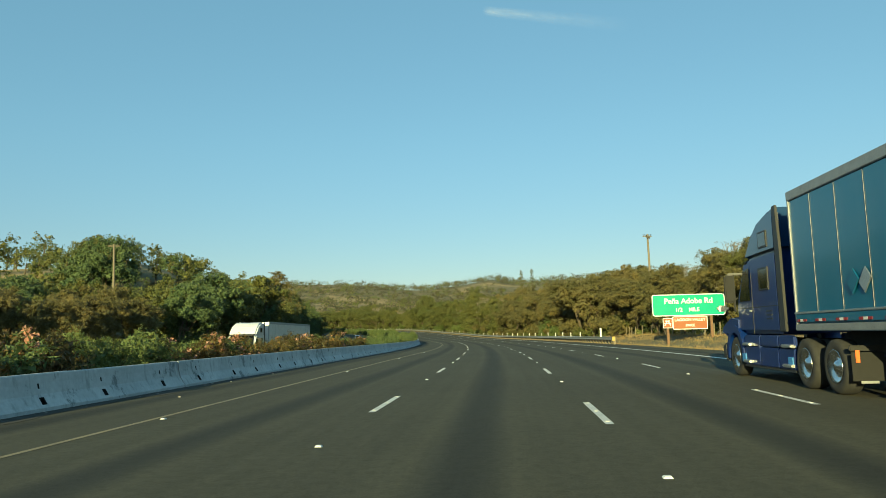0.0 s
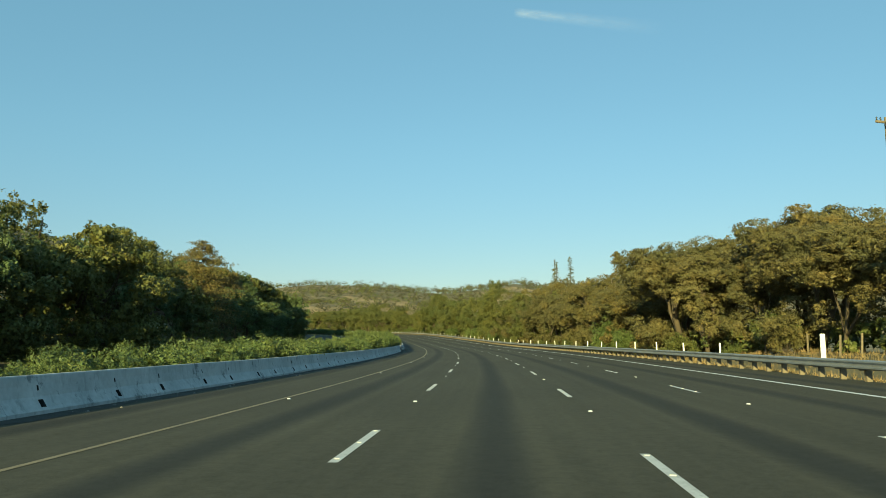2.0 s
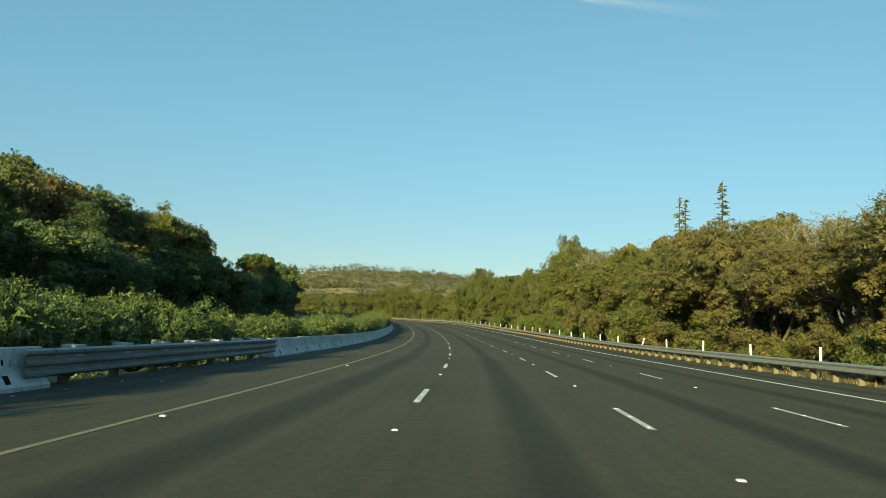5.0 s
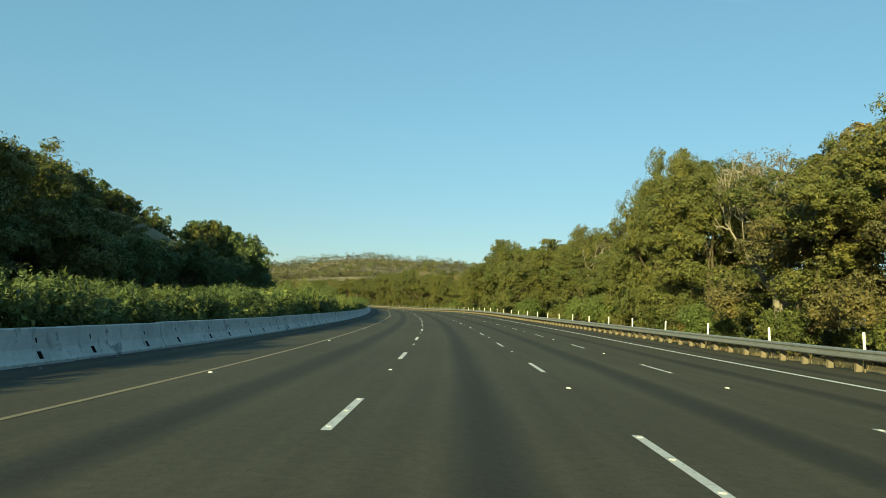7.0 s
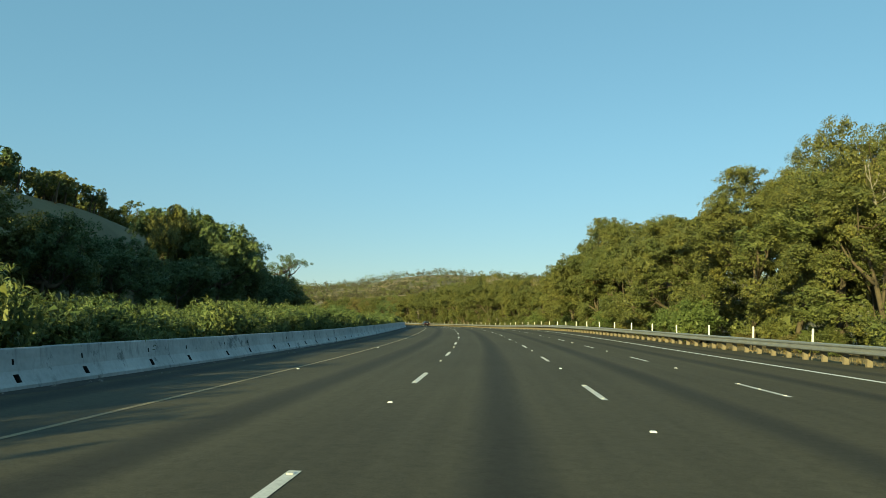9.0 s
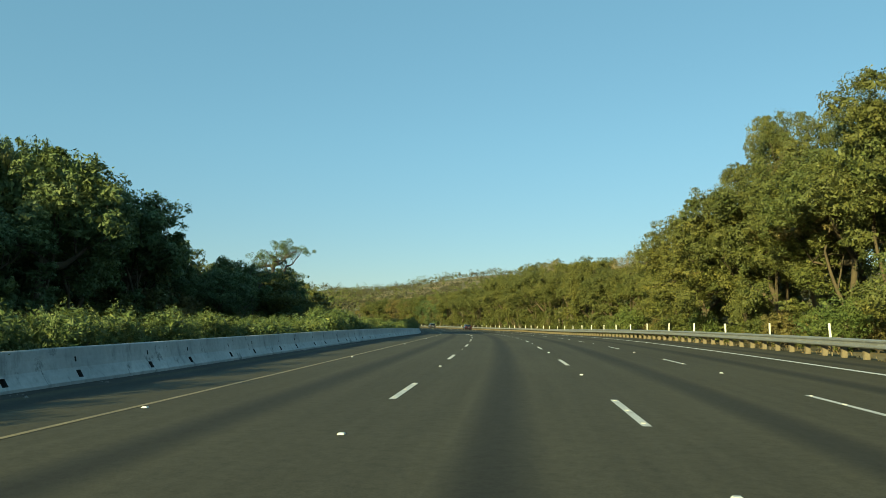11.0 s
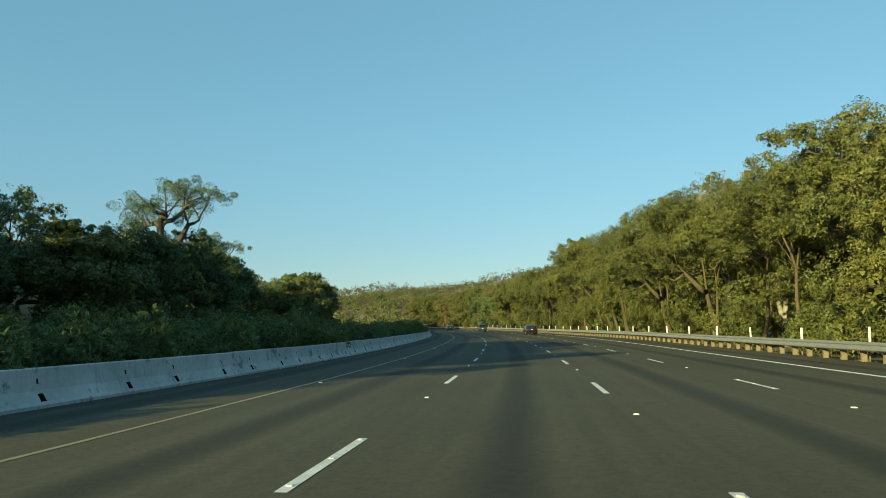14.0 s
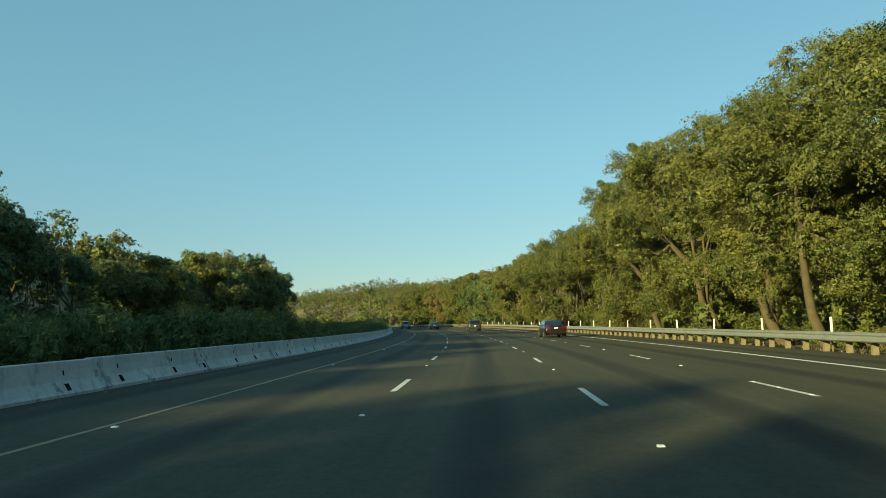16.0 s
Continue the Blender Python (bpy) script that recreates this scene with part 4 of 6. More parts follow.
    back_z = [6.3, 8, 10.5, 13, 14.5, 17, 17.5, 17.2, 16.2, 14.6, 10.5, 10.5, 11, 10.5, 13, 17, 17]
    for s in list(np.arange(34, 640, 6.2)) + list(np.arange(640, 900, 9)):
        z = float(np.interp(s, left_s, left_z))
        zb = float(np.interp(s, back_s, back_z))
        m = on_ground(s + rng.uniform(-2, 2), -rng.uniform(37, 42))
        (woodback if s > 640 else brown if s < 84 else dark).put(m, max(4, z * (rng.uniform(0.9, 1.0) if 345 < s < 392 else rng.uniform(0.8, 1.02)) - rise(m, s)), rng)
        m = on_ground(s + rng.uniform(-3, 3), -rng.uniform(47, 56))
        if not 315 < s < 404:
            (dark if s < 400 and rng.rand() < 0.3 else woodback).put(m, max(5, zb * rng.uniform(0.85, 1.05) - rise(m, s)), rng)
        if s < 560:
            under.put(on_ground(s + rng.uniform(-3, 3), -rng.uniform(34.6, 36.2)), rng.uniform(2.0, 4.5), rng)
        if 366 < s < 408:
            for u in (-38, -41, -44, -47):
                under.put(on_ground(s + rng.uniform(-3, 3), u), rng.uniform(5.5, 7.5), rng, 1.8)
    for s, u, tall in ((117, -60, 14.5), (122, -63, 12), (96, -61, 8.5), (91, -60, 7.5), (84, -58, 8)):
        dark.put(on_ground(s, u), tall, rng)
    for s, u, top in ((349, -45, 17.0), (354, -47, 18.0), (359, -45, 17.4), (363, -47, 18.2), (366.5, -45, 17.2), (368.5, -47.5, 17.6)):
        m = on_ground(s, u)
        dark.put(m, top - rise(m, s), rng, 0.85)
    hill_woods(rng)
    pale = tagged(make_tree("pale_green_tree", 61, 17, 12, M_FRESH, per_lobe=190, size=0.25, skirt=6, subs=2, lobe=1.3), "tall pale green tree catching the sun", "tree")
    pale.matrix_world = on_ground(360, -39.5)
    gnarl = tagged(make_tree("gnarled_oak", 62, 20.5, 19, M_DARKOAK, per_lobe=210, size=0.16, depth=4, subs=1, bare=0.04, lobe=1.05, trunk=0.42, bark=M_DARKBARK, crook=0.32, thick=False), "gnarled old oak with bare twisting branches", "tree")
    gnarl.matrix_world = on_ground(459, -42.5) @ Matrix.Rotation(2.4, 4, "Z")
    for s, u, f in ((423, -40, 0.6), (474, -42, 0.75)):
        copy_thing(gnarl, on_ground(s, u) @ Matrix.Rotation(s, 4, "Z") @ Matrix.Scale(f, 4))
    verge = tagged(make_tree("roadside_oak", 64, 15.8, 11, M_DARKOAK, per_lobe=200, size=0.3, skirt=8, subs=1, lobe=1.5), "tall dark oak beside the other carriageway", "tree")
    verge.matrix_world = on_ground(370.5, -37) @ Matrix.Scale(0.95, 4)
    small = tagged(make_tree("small_gnarled_oak", 63, 15.5, 13, M_DARKOAK, per_lobe=14, size=0.3, depth=4, subs=1, bare=0.35, trunk=0.22, bark=M_DARKBARK, crook=0.3, thick=False), "smaller gnarled oak with bare branches", "tree")
    small.matrix_world = on_ground(487, -39.5)
    edge = copy_thing(small, on_ground(497, -39.5) @ Matrix.Rotation(2.0, 4, "Z") @ Matrix.Scale(0.85, 4))
    far_one = copy_thing(small, on_ground(410, -38.5) @ Matrix.Rotation(4.0, 4, "Z") @ Matrix.Scale(0.75, 4))
    spires = [(236.5, 32.5, 21.5), (233, 32.0, 20.6), (221, 32.0, 20.8)]
    for i, (s, u, tall) in enumerate(spires):
        c = tagged(make_conifer(70 + i, tall, 4.6, M_OAK, 34, 0.3), "slender thin conifer rising above the oaks", "tree", "conifers")
        c.matrix_world = on_ground(s, u)
    for i, (s, u, tall) in enumerate(((163.5, -38.8, 17.2), (212, -41, 13.5), (205, -47, 13))):
        c = tagged(make_conifer(80 + i, tall, 14.5 if i == 0 else 8.5, M_BROWNGREEN if i == 0 else M_DARKOAK, 44 if i == 0 else 34, 0.0, 2), "broad brownish cedar above the oaks" if i == 0 else "dense dark conifer among the oaks", "tree", "conifers")
        c.matrix_world = on_ground(s, u)


def thicket(rng, places):
    """The tangled brush in the depth of the roadside wood, one piece of stuff."""
    c, r = [], []
    for p, tall in places:
        for k in range(6):
            c.append((p.x + rng.normal() * 1.5, p.y + rng.normal() * 1.5, p.z + tall * rng.uniform(0.1, 0.8)))
            r.append(tall * rng.uniform(0.2, 0.3))
    pts, leaves = leaf_mass(rng, c, r, 50, 0.24, 0.9, 20)
    tagged(link_mesh("thicket", pts.tolist(), leaves, M_LEAFY), "tangled brush in the shade of the roadside oaks", "brush", kind="stuff")


def hill_woods(rng):
    """The oaks that cover the hill behind the left-hand trees, as one piece of stuff for each shade."""
    for mat, count in ((M_OAK, 250), (M_LEAFY, 220), (M_DARKOAK, 80)):
        lobes, radii, verts, faces = [], [], [], []
        while count > 0:
            where = rng.rand()      # thickest along the crest and on the shoulder before the bare slope
            s, side = (rng.uniform(322, 440), rng.uniform(64, 78)) if where < 0.16 else (rng.uniform(284, 313), rng.uniform(46, 64)) if where < 0.28 else (rng.uniform(36, 860), rng.uniform(58, 118))
            if 315 < s < 438 and side < 63:
                continue
            base = on_ground(s, -side).translation
            tall = rng.uniform(4.5, 6.8) if 315 < s < 450 else rng.uniform(7, 10)
            for k in range(11):
                d = rng.normal(size=3)
                d /= np.linalg.norm(d)
                lobes.append((base.x + d[0] * tall * 0.33, base.y + d[1] * tall * 0.33, base.z + tall * (0.55 + 0.30 * d[2])))
                radii.append(tall * rng.uniform(0.14, 0.2))
            tube(verts, faces, [base - Vector((0, 0, 0.4)), base + Vector((0.2, 0, tall * 0.35)), base + Vector((0.4, 0.3, tall * 0.65))], [0.24, 0.18, 0.08], 5)
            count -= 1
        pts, leaves = leaf_mass(rng, lobes, radii, 95, 0.30, 0.85, 20, tufts=6)
        n = len(verts)
        me = link_mesh("hillside_woods", [tuple(v) for v in verts] + pts.tolist(), faces + [tuple(a + n for a in f) for f in leaves], [M_BARK, mat])
        me.data.polygons.foreach_set("material_index", [0] * len(faces) + [1] * len(leaves))
        tagged(me, "oaks covering the hillside behind the roadside trees", "woods", kind="stuff")


def far_woods():
    """Tree-covered slopes in the distance, as one piece of stuff for each shade."""
    rng = np.random.RandomState(77)
    # most of the trees take the leaf colour with haze greyed in
    for mat, count, left, right, deep in ((M_HAZYLEAF, 5000, -50, 16, 1300), (M_LEAFY, 2200, -50, 16, 1300), (M_LEAFY, 1300, -40, -22, 750)):
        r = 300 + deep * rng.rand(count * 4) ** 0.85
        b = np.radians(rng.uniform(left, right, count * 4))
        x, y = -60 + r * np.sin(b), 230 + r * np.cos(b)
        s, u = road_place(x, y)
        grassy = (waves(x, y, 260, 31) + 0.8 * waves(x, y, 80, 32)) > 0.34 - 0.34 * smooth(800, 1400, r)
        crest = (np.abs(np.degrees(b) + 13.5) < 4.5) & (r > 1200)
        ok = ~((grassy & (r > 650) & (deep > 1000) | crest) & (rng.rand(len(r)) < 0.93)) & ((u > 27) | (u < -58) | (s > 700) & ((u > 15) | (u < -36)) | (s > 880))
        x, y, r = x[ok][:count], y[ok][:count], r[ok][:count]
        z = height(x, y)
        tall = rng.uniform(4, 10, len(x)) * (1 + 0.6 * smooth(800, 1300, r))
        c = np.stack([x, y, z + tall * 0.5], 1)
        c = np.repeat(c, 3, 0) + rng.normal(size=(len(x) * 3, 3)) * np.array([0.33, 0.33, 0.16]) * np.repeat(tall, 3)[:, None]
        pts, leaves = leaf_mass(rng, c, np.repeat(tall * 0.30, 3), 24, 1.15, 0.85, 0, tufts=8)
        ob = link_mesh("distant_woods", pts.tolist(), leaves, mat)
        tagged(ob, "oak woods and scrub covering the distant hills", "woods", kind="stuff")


# ---- median shrubs
def make_shrub(seed, flowers):
    """A rounded oleander: leafy mounds whose shoots end in rosettes of narrow blades."""
    rng = np.random.RandomState(seed)
    root = new("oleander_shrub")
    n = 13
    c = np.stack([rng.uniform(-0.85, 0.85, n), rng.uniform(-1.0, 1.0, n), rng.uniform(0.35, 1.15, n)], 1)
    m, per = 300, 11
    which = rng.randint(0, n, m)
    out = rng.normal(size=(m, 3)) + np.array([0, 0, 0.55])
    out /= np.linalg.norm(out, axis=1)[:, None]
    tip = c[which] + out * (0.46 * (0.75 + 0.35 * rng.rand(m)))[:, None]
    tip[:, 2] = np.clip(tip[:, 2], 0.1, 1.75)
    lean = out + np.array([0, 0, 0.4]) + rng.normal(size=(m, 3)) * 0.15
    lean /= np.linalg.norm(lean, axis=1)[:, None]
    p, d = np.repeat(tip, per, 0), np.repeat(lean, per, 0)
    p = p - d * (rng.rand(m * per)[:, None] * 0.12)
    round_it = np.cross(d, rng.normal(size=(m * per, 3)))
    round_it /= np.linalg.norm(round_it, axis=1)[:, None]
    way = d * (0.35 + 0.5 * rng.rand(m * per))[:, None] + round_it
    way /= np.linalg.norm(way, axis=1)[:, None]
    side = np.cross(way, d)
    side /= np.linalg.norm(side, axis=1)[:, None] + 1e-9
    L = (0.085 + 0.06 * rng.rand(m * per))[:, None]
    v = np.stack([p, p + way * L * 0.45 + side * L * 0.10, p + way * L - d * L * 0.12, p + way * L * 0.45 - side * L * 0.10], 1).reshape(-1, 3)
    mass, leaves = leaf_mass(rng, c, [0.44] * n, 260, 0.06, 1.0, 120, 0.4, fill=0.8, loose=0.5)
    leaves += (np.arange(len(v)).reshape(-1, 4) + len(mass)).tolist()
    link_mesh("foliage", mass.tolist() + v.tolist(), leaves, M_RUSTLEAF if flowers else M_OLEANDER, root)
    if flowers:
        top = tip[tip[:, 0] > 0.1][:14]
        f = leaf_cloud(rng, top + np.array([0.05, 0, 0.03]), [0.15] * len(top), 16, 0.10, 0.8, 0.5, 0.8, 0.2)
        link_mesh("blossom", f.tolist(), quads(len(f) // 4), M_FLOWER, root, "faded pink and rust flower heads")
    verts, faces = [], []
    first = tube(verts, faces, [Vector((0, 0, -0.3)), Vector((0, 0, 0.0)), Vector((0, 0, 0.1))], [0.08, 0.07, 0.04], 5)
    for x, y, z in c:
        tube(verts, faces, [Vector((0, 0, 0)), Vector((x * 0.6, y * 0.6, z * 0.5)), Vector((x, y, z))], [0.03, 0.02, 0.01], 3, first + 5)
    link_mesh("stem", verts, faces, M_BARK, root)
    label = "oleander shrub with faded rust-pink flowers in the median" if flowers else "evergreen oleander shrub with yellow-green shoots"
    return tagged(root, label, "shrub", "median shrubs")


def median_planting():
    rng = np.random.RandomState(5)
    plain = Stock([(make_shrub(20 + i, False), 1.58) for i in range(4)])
    bloom = Stock([(make_shrub(30 + i, True), 1.58) for i in range(2)])
    # height of the hedge above the carriageway, along the road
    hs = [-10, 12, 22, 40, 55, 66, 71, 75, 79, 85, 92, 100, 123, 148, 153, 157, 161, 166, 173, 183, 205, 228, 236, 240, 242.5, 245, 252, 258, 275, 292, 310, 324, 329, 335, 338, 343, 347, 356, 369, 380, 389, 393, 403, 410, 420, 442, 445, 458, 467, 477, 560]
    hz = [1.6, 1.6, 1.65, 1.5, 1.55, 1.1, 1.05, 1.46, 1.2, 1.65, 1.35, 1.5, 1.9, 2.1, 2.15, 1.75, 1.46, 1.5, 1.65, 2.0, 1.9, 2.2, 2.7, 2.9, 2.1, 2.7, 2.5, 1.9, 2.1, 2.2, 1.6, 1.5, 1.4, 1.45, 2.0, 2.35, 1.5, 1.6, 1.15, 1.5, 2.2, 1.9, 2.4, 2.0, 1.8, 1.9, 2.2, 2.2, 2.05, 1.6, 1.7]
    for s in np.arange(-8, 545, 2.1):
        if 78.0 < s < 79.5:
            continue
        z = float(np.interp(s, hs, hz)) + 0.05 + 0.16 * math.sin(s * 0.9) * math.sin(s * 0.37 + 1) + rng.uniform(-0.18, 0.16)
        red = s < 62 and rng.rand() < 0.7
        u = -10.75 + rng.uniform(-0.3, 0.3)
        (bloom if red else plain).put(along(s + rng.uniform(-0.4, 0.4), u, -0.25), max(0.9, z + 0.25), rng, 1.35)
        if rng.rand() < 0.12:
            plain.put(along(s + rng.uniform(-0.6, 0.6), u - 1.6, -0.7), max(0.9, z + 0.6), rng, 1.2)
    # the older growth that fills the hedge's depth
    n = 1500
    s = rng.uniform(-10, 548, n)
    top = np.interp(s, hs, hz)
    c = np.array([list(at(a, -12.3 + b, d)) for a, b, d in zip(s, rng.uniform(-0.8, 0.7, n), -0.9 + (top + 0.25) * rng.rand(n) ** 0.8)])
    pts, leaves = leaf_mass(rng, c, rng.uniform(0.5, 0.75, n), 44, 0.075, 0.9, 46, 0.4)
    tagged(link_mesh("hedge_thicket", pts.tolist(), leaves, M_OLEANDER), "dense evergreen growth filling the depth of the median hedge", "hedge", kind="stuff")
    # the hedge goes on beyond
    n = 800
    s = rng.uniform(543, 900, n)
    c = np.array([list(at(a, -10.8 + b, 0.2 + d)) for a, b, d in zip(s, rng.normal(size=n) * 0.5, rng.uniform(0.2, 1.6, n))])
    pts, leaves = leaf_mass(rng, c, rng.uniform(0.6, 1.0, n), 60, 0.2, 0.9, 30, 0.5)
    tagged(link_mesh("distant_hedge", pts.tolist(), leaves, M_OLEANDER), "oleander hedge continuing along the median", "hedge", kind="stuff")


# ---- vehicles
def loft_part(name, stations, mat, parent=None, label="", caps=True, smooth_faces=True):
    """A body through cross-sections: each (y, half outline of (x, z) from the bottom middle to the top middle)."""
    bm = bmesh.new()
    rings = []
    for y, half in stations:
        ring = [bm.verts.new((x, y, z)) for x, z in half]
        ring += [bm.verts.new((-x, y, z)) for x, z in reversed(half)]
        rings.append(ring)
    n = len(rings[0])
    for p, q in zip(rings, rings[1:]):
        for k in range(n):
            bm.faces.new((p[k], p[(k + 1) % n], q[(k + 1) % n], q[k]))
    if caps:
        bm.faces.new(rings[0])
        bm.faces.new(rings[-1][::-1])
    return finish(bm, name, mat, parent, label, smooth_faces)


def pane_part(name, corners, mat, parent=None, label="", thick=0.02, bevel=0.0):
    """A flat panel through its corners, with thickness."""
    bm = bmesh.new()
    p = [Vector(c) for c in corners]
    nrm = (p[1] - p[0]).cross(p[2] - p[0]).normalized() * thick
    a = [bm.verts.new(v) for v in p]
    b = [bm.verts.new(v + nrm) for v in p]
    bm.faces.new(a)
    bm.faces.new(b[::-1])
    for i in range(len(a)):
        j = (i + 1) % len(a)
        bm.faces.new((a[i], b[i], b[j], a[j]))
    return finish(bm, name, mat, parent, label)


def wheel_part(parent, x, y, radius, width, rim_mat, outward):
    """A tyre with its rim and hub; outward is the side the hub shows on."""
    w, r = width / 2, radius
    tyre = round_part("tyre", [(-w * 0.1, r * 0.57), (-w * 0.9, r * 0.60), (-w, r * 0.68), (-w, r * 0.86), (-w * 0.86, r * 0.97), (-w * 0.5, r), (w * 0.5, r), (w * 0.86, r * 0.97), (w, r * 0.86), (w, r * 0.68), (w * 0.9, r * 0.60), (w * 0.1, r * 0.57)], M_TYRE, parent)
    tyre.location = (x, y, radius)
    o = outward * w
    rim = round_part("rim", [(o * 0.2, r * 0.10), (o * 0.35, r * 0.30), (o * 0.55, r * 0.50), (o * 0.98, r * 0.62), (o * 1.02, r * 0.60), (o * 0.62, r * 0.46), (o * 0.55, r * 0.26), (o * 0.95, r * 0.17), (o * 1.0, r * 0.05)], rim_mat, tyre, "bright metal rim")
    return tyre


def sedan(paint, label, m):
    """A four-door saloon, y ahead, seen mostly from behind."""
    car = tagged(new("car"), label, "car", "cars on the freeway")

    def sect(w, z0, z1, belt):
        return [(0.0, z0), (w * 0.86, z0), (w * 0.97, z0 + 0.12), (w, belt), (w * 0.96, z1 - 0.05), (w * 0.80, z1), (0.0, z1 + 0.02)]
    body = [(-2.36, 0.80, 0.42, 0.70, 0.55), (-2.30, 0.86, 0.30, 0.98, 0.60), (-2.0, 0.90, 0.24, 1.04, 0.66), (-1.2, 0.92, 0.20, 1.02, 0.68), (0.0, 0.92, 0.20, 0.98, 0.66), (1.2, 0.91, 0.20, 0.95, 0.64), (1.9, 0.88, 0.24, 0.85, 0.60), (2.25, 0.80, 0.30, 0.72, 0.52), (2.36, 0.66, 0.40, 0.62, 0.5)]
    loft_part("body", [(y, sect(w, a, b, c)) for y, w, a, b, c in body], paint, car)
    roof = [(-1.85, 0.70, 1.03), (-1.15, 0.66, 1.36), (-0.6, 0.64, 1.45), (0.1, 0.64, 1.46), (0.55, 0.66, 1.38), (1.25, 0.72, 0.98)]
    loft_part("roof", [(y, [(0.0, 0.90), (0.80, 0.90), (w + 0.04, z - 0.04 if z > 1.1 else 0.95), (w * 0.85, z), (0, z + 0.015)]) for y, w, z in roof], paint, car)
    pane_part("rear_window", [(-0.60, -1.84, 1.06), (0.60, -1.84, 1.06), (0.54, -1.17, 1.375), (-0.54, -1.17, 1.375)], M_CARGLASS, car)
    pane_part("windscreen", [(0.64, 1.22, 1.03), (-0.64, 1.22, 1.03), (-0.56, 0.58, 1.40), (0.56, 0.58, 1.40)], M_CARGLASS, car)
    for side in (-1, 1):
        for y0, y1, z0, z1 in ((-1.35, -0.35, 1.02, 1.33), (-0.28, 0.72, 1.0, 1.34)):
            c = [(side * 0.815, y0 - (0.25 if y0 < -1 else 0), z0), (side * 0.815, y1 + (0.25 if y1 > 0.5 else 0), z0), (side * 0.715, y1 - 0.05, z1), (side * 0.715, y0 + 0.05, z1)]
            pane_part("side_window", c if side > 0 else c[::-1], M_CARGLASS, car)
        pane_part("tail_lamp", [(side * 0.84, -2.315, 0.72), (side * 0.45, -2.345, 0.74), (side * 0.48, -2.315, 0.90), (side * 0.86, -2.285, 0.92)][::-side], M_TAILLAMP, car, "red tail lamp", 0.03)
        mirror = block_part("wing_mirror", (0.2, 0.1, 0.13), paint, car, place=(side * 1.0, 0.78, 1.02), bevel=0.03)
    block_part("bumper", (1.5, 0.10, 0.16), paint, car, place=(0, -2.36, 0.42), bevel=0.04)
    block_part("number_plate", (0.32, 0.02, 0.16), M_PLATE, car, "pale number plate with an unreadable bar", place=(0, -2.345, 0.76), bevel=0.005)
    for x in (-0.80, 0.80):
        for y in (-1.38, 1.42):
            wheel_part(car, x, y, 0.325, 0.22, M_RIM, 1 if x > 0 else -1)
    car.matrix_world = m
    return car


def van_car(paint, label, m):
    """A tall estate or sport utility car, y ahead."""
    car = tagged(new("car"), label, "car", "cars on the freeway")

    def sect(w, z0, z1):
        return [(0.0, z0), (w * 0.88, z0), (w, z0 + 0.15), (w, z1 - 0.2), (w * 0.93, z1 - 0.03), (w * 0.8, z1), (0.0, z1 + 0.02)]
    loft_part("body", [(y, sect(w, a, b)) for y, w, a, b in ((-2.25, 0.84, 0.35, 1.05), (-2.15, 0.92, 0.28, 1.10), (0, 0.94, 0.25, 1.10), (1.4, 0.93, 0.25, 1.06), (2.0, 0.88, 0.3, 0.95), (2.25, 0.75, 0.4, 0.8))], paint, car)
    loft_part("roof", [(y, [(0.0, 1.0), (0.86, 1.0), (w + 0.05, z - 0.07 if z > 1.2 else 1.05), (w * 0.88, z), (0, z + 0.015)]) for y, w, z in ((-2.18, 0.74, 1.08), (-1.9, 0.70, 1.62), (-1.2, 0.70, 1.70), (0.2, 0.70, 1.70), (0.7, 0.70, 1.58), (1.4, 0.76, 1.08))], paint, car)
    pane_part("rear_window", [(-0.66, -2.17, 1.14), (0.66, -2.17, 1.14), (0.60, -1.93, 1.58), (-0.60, -1.93, 1.58)], M_CARGLASS, car)
    pane_part("windscreen", [(0.66, 1.36, 1.12), (-0.66, 1.36, 1.12), (-0.6, 0.74, 1.58), (0.6, 0.74, 1.58)], M_CARGLASS, car)
    for side in (-1, 1):
        for y0, y1 in ((-1.85, -0.75), (-0.68, 0.15), (0.22, 0.95)):
            c = [(side * 0.875, y0, 1.12), (side * 0.875, y1, 1.12), (side * 0.775, y1 - 0.08, 1.55), (side * 0.775, y0 + 0.06, 1.55)]
            pane_part("side_window", c if side > 0 else c[::-1], M_CARGLASS, car)
        pane_part("tail_lamp", [(side * 0.88, -2.19, 0.75), (side * 0.70, -2.255, 0.75), (side * 0.70, -2.235, 1.05), (side * 0.88, -2.17, 1.05)][::-side], M_TAILLAMP, car, "red tail lamp", 0.03)
    block_part("number_plate", (0.32, 0.02, 0.16), M_PLATE, car, "pale number plate with an unreadable bar", place=(0, -2.262, 0.80), bevel=0.005)
    for x in (-0.82, 0.82):
        for y in (-1.35, 1.40):
            wheel_part(car, x, y, 0.36, 0.24, M_RIM, 1 if x > 0 else -1)
    car.matrix_world = m
    return car


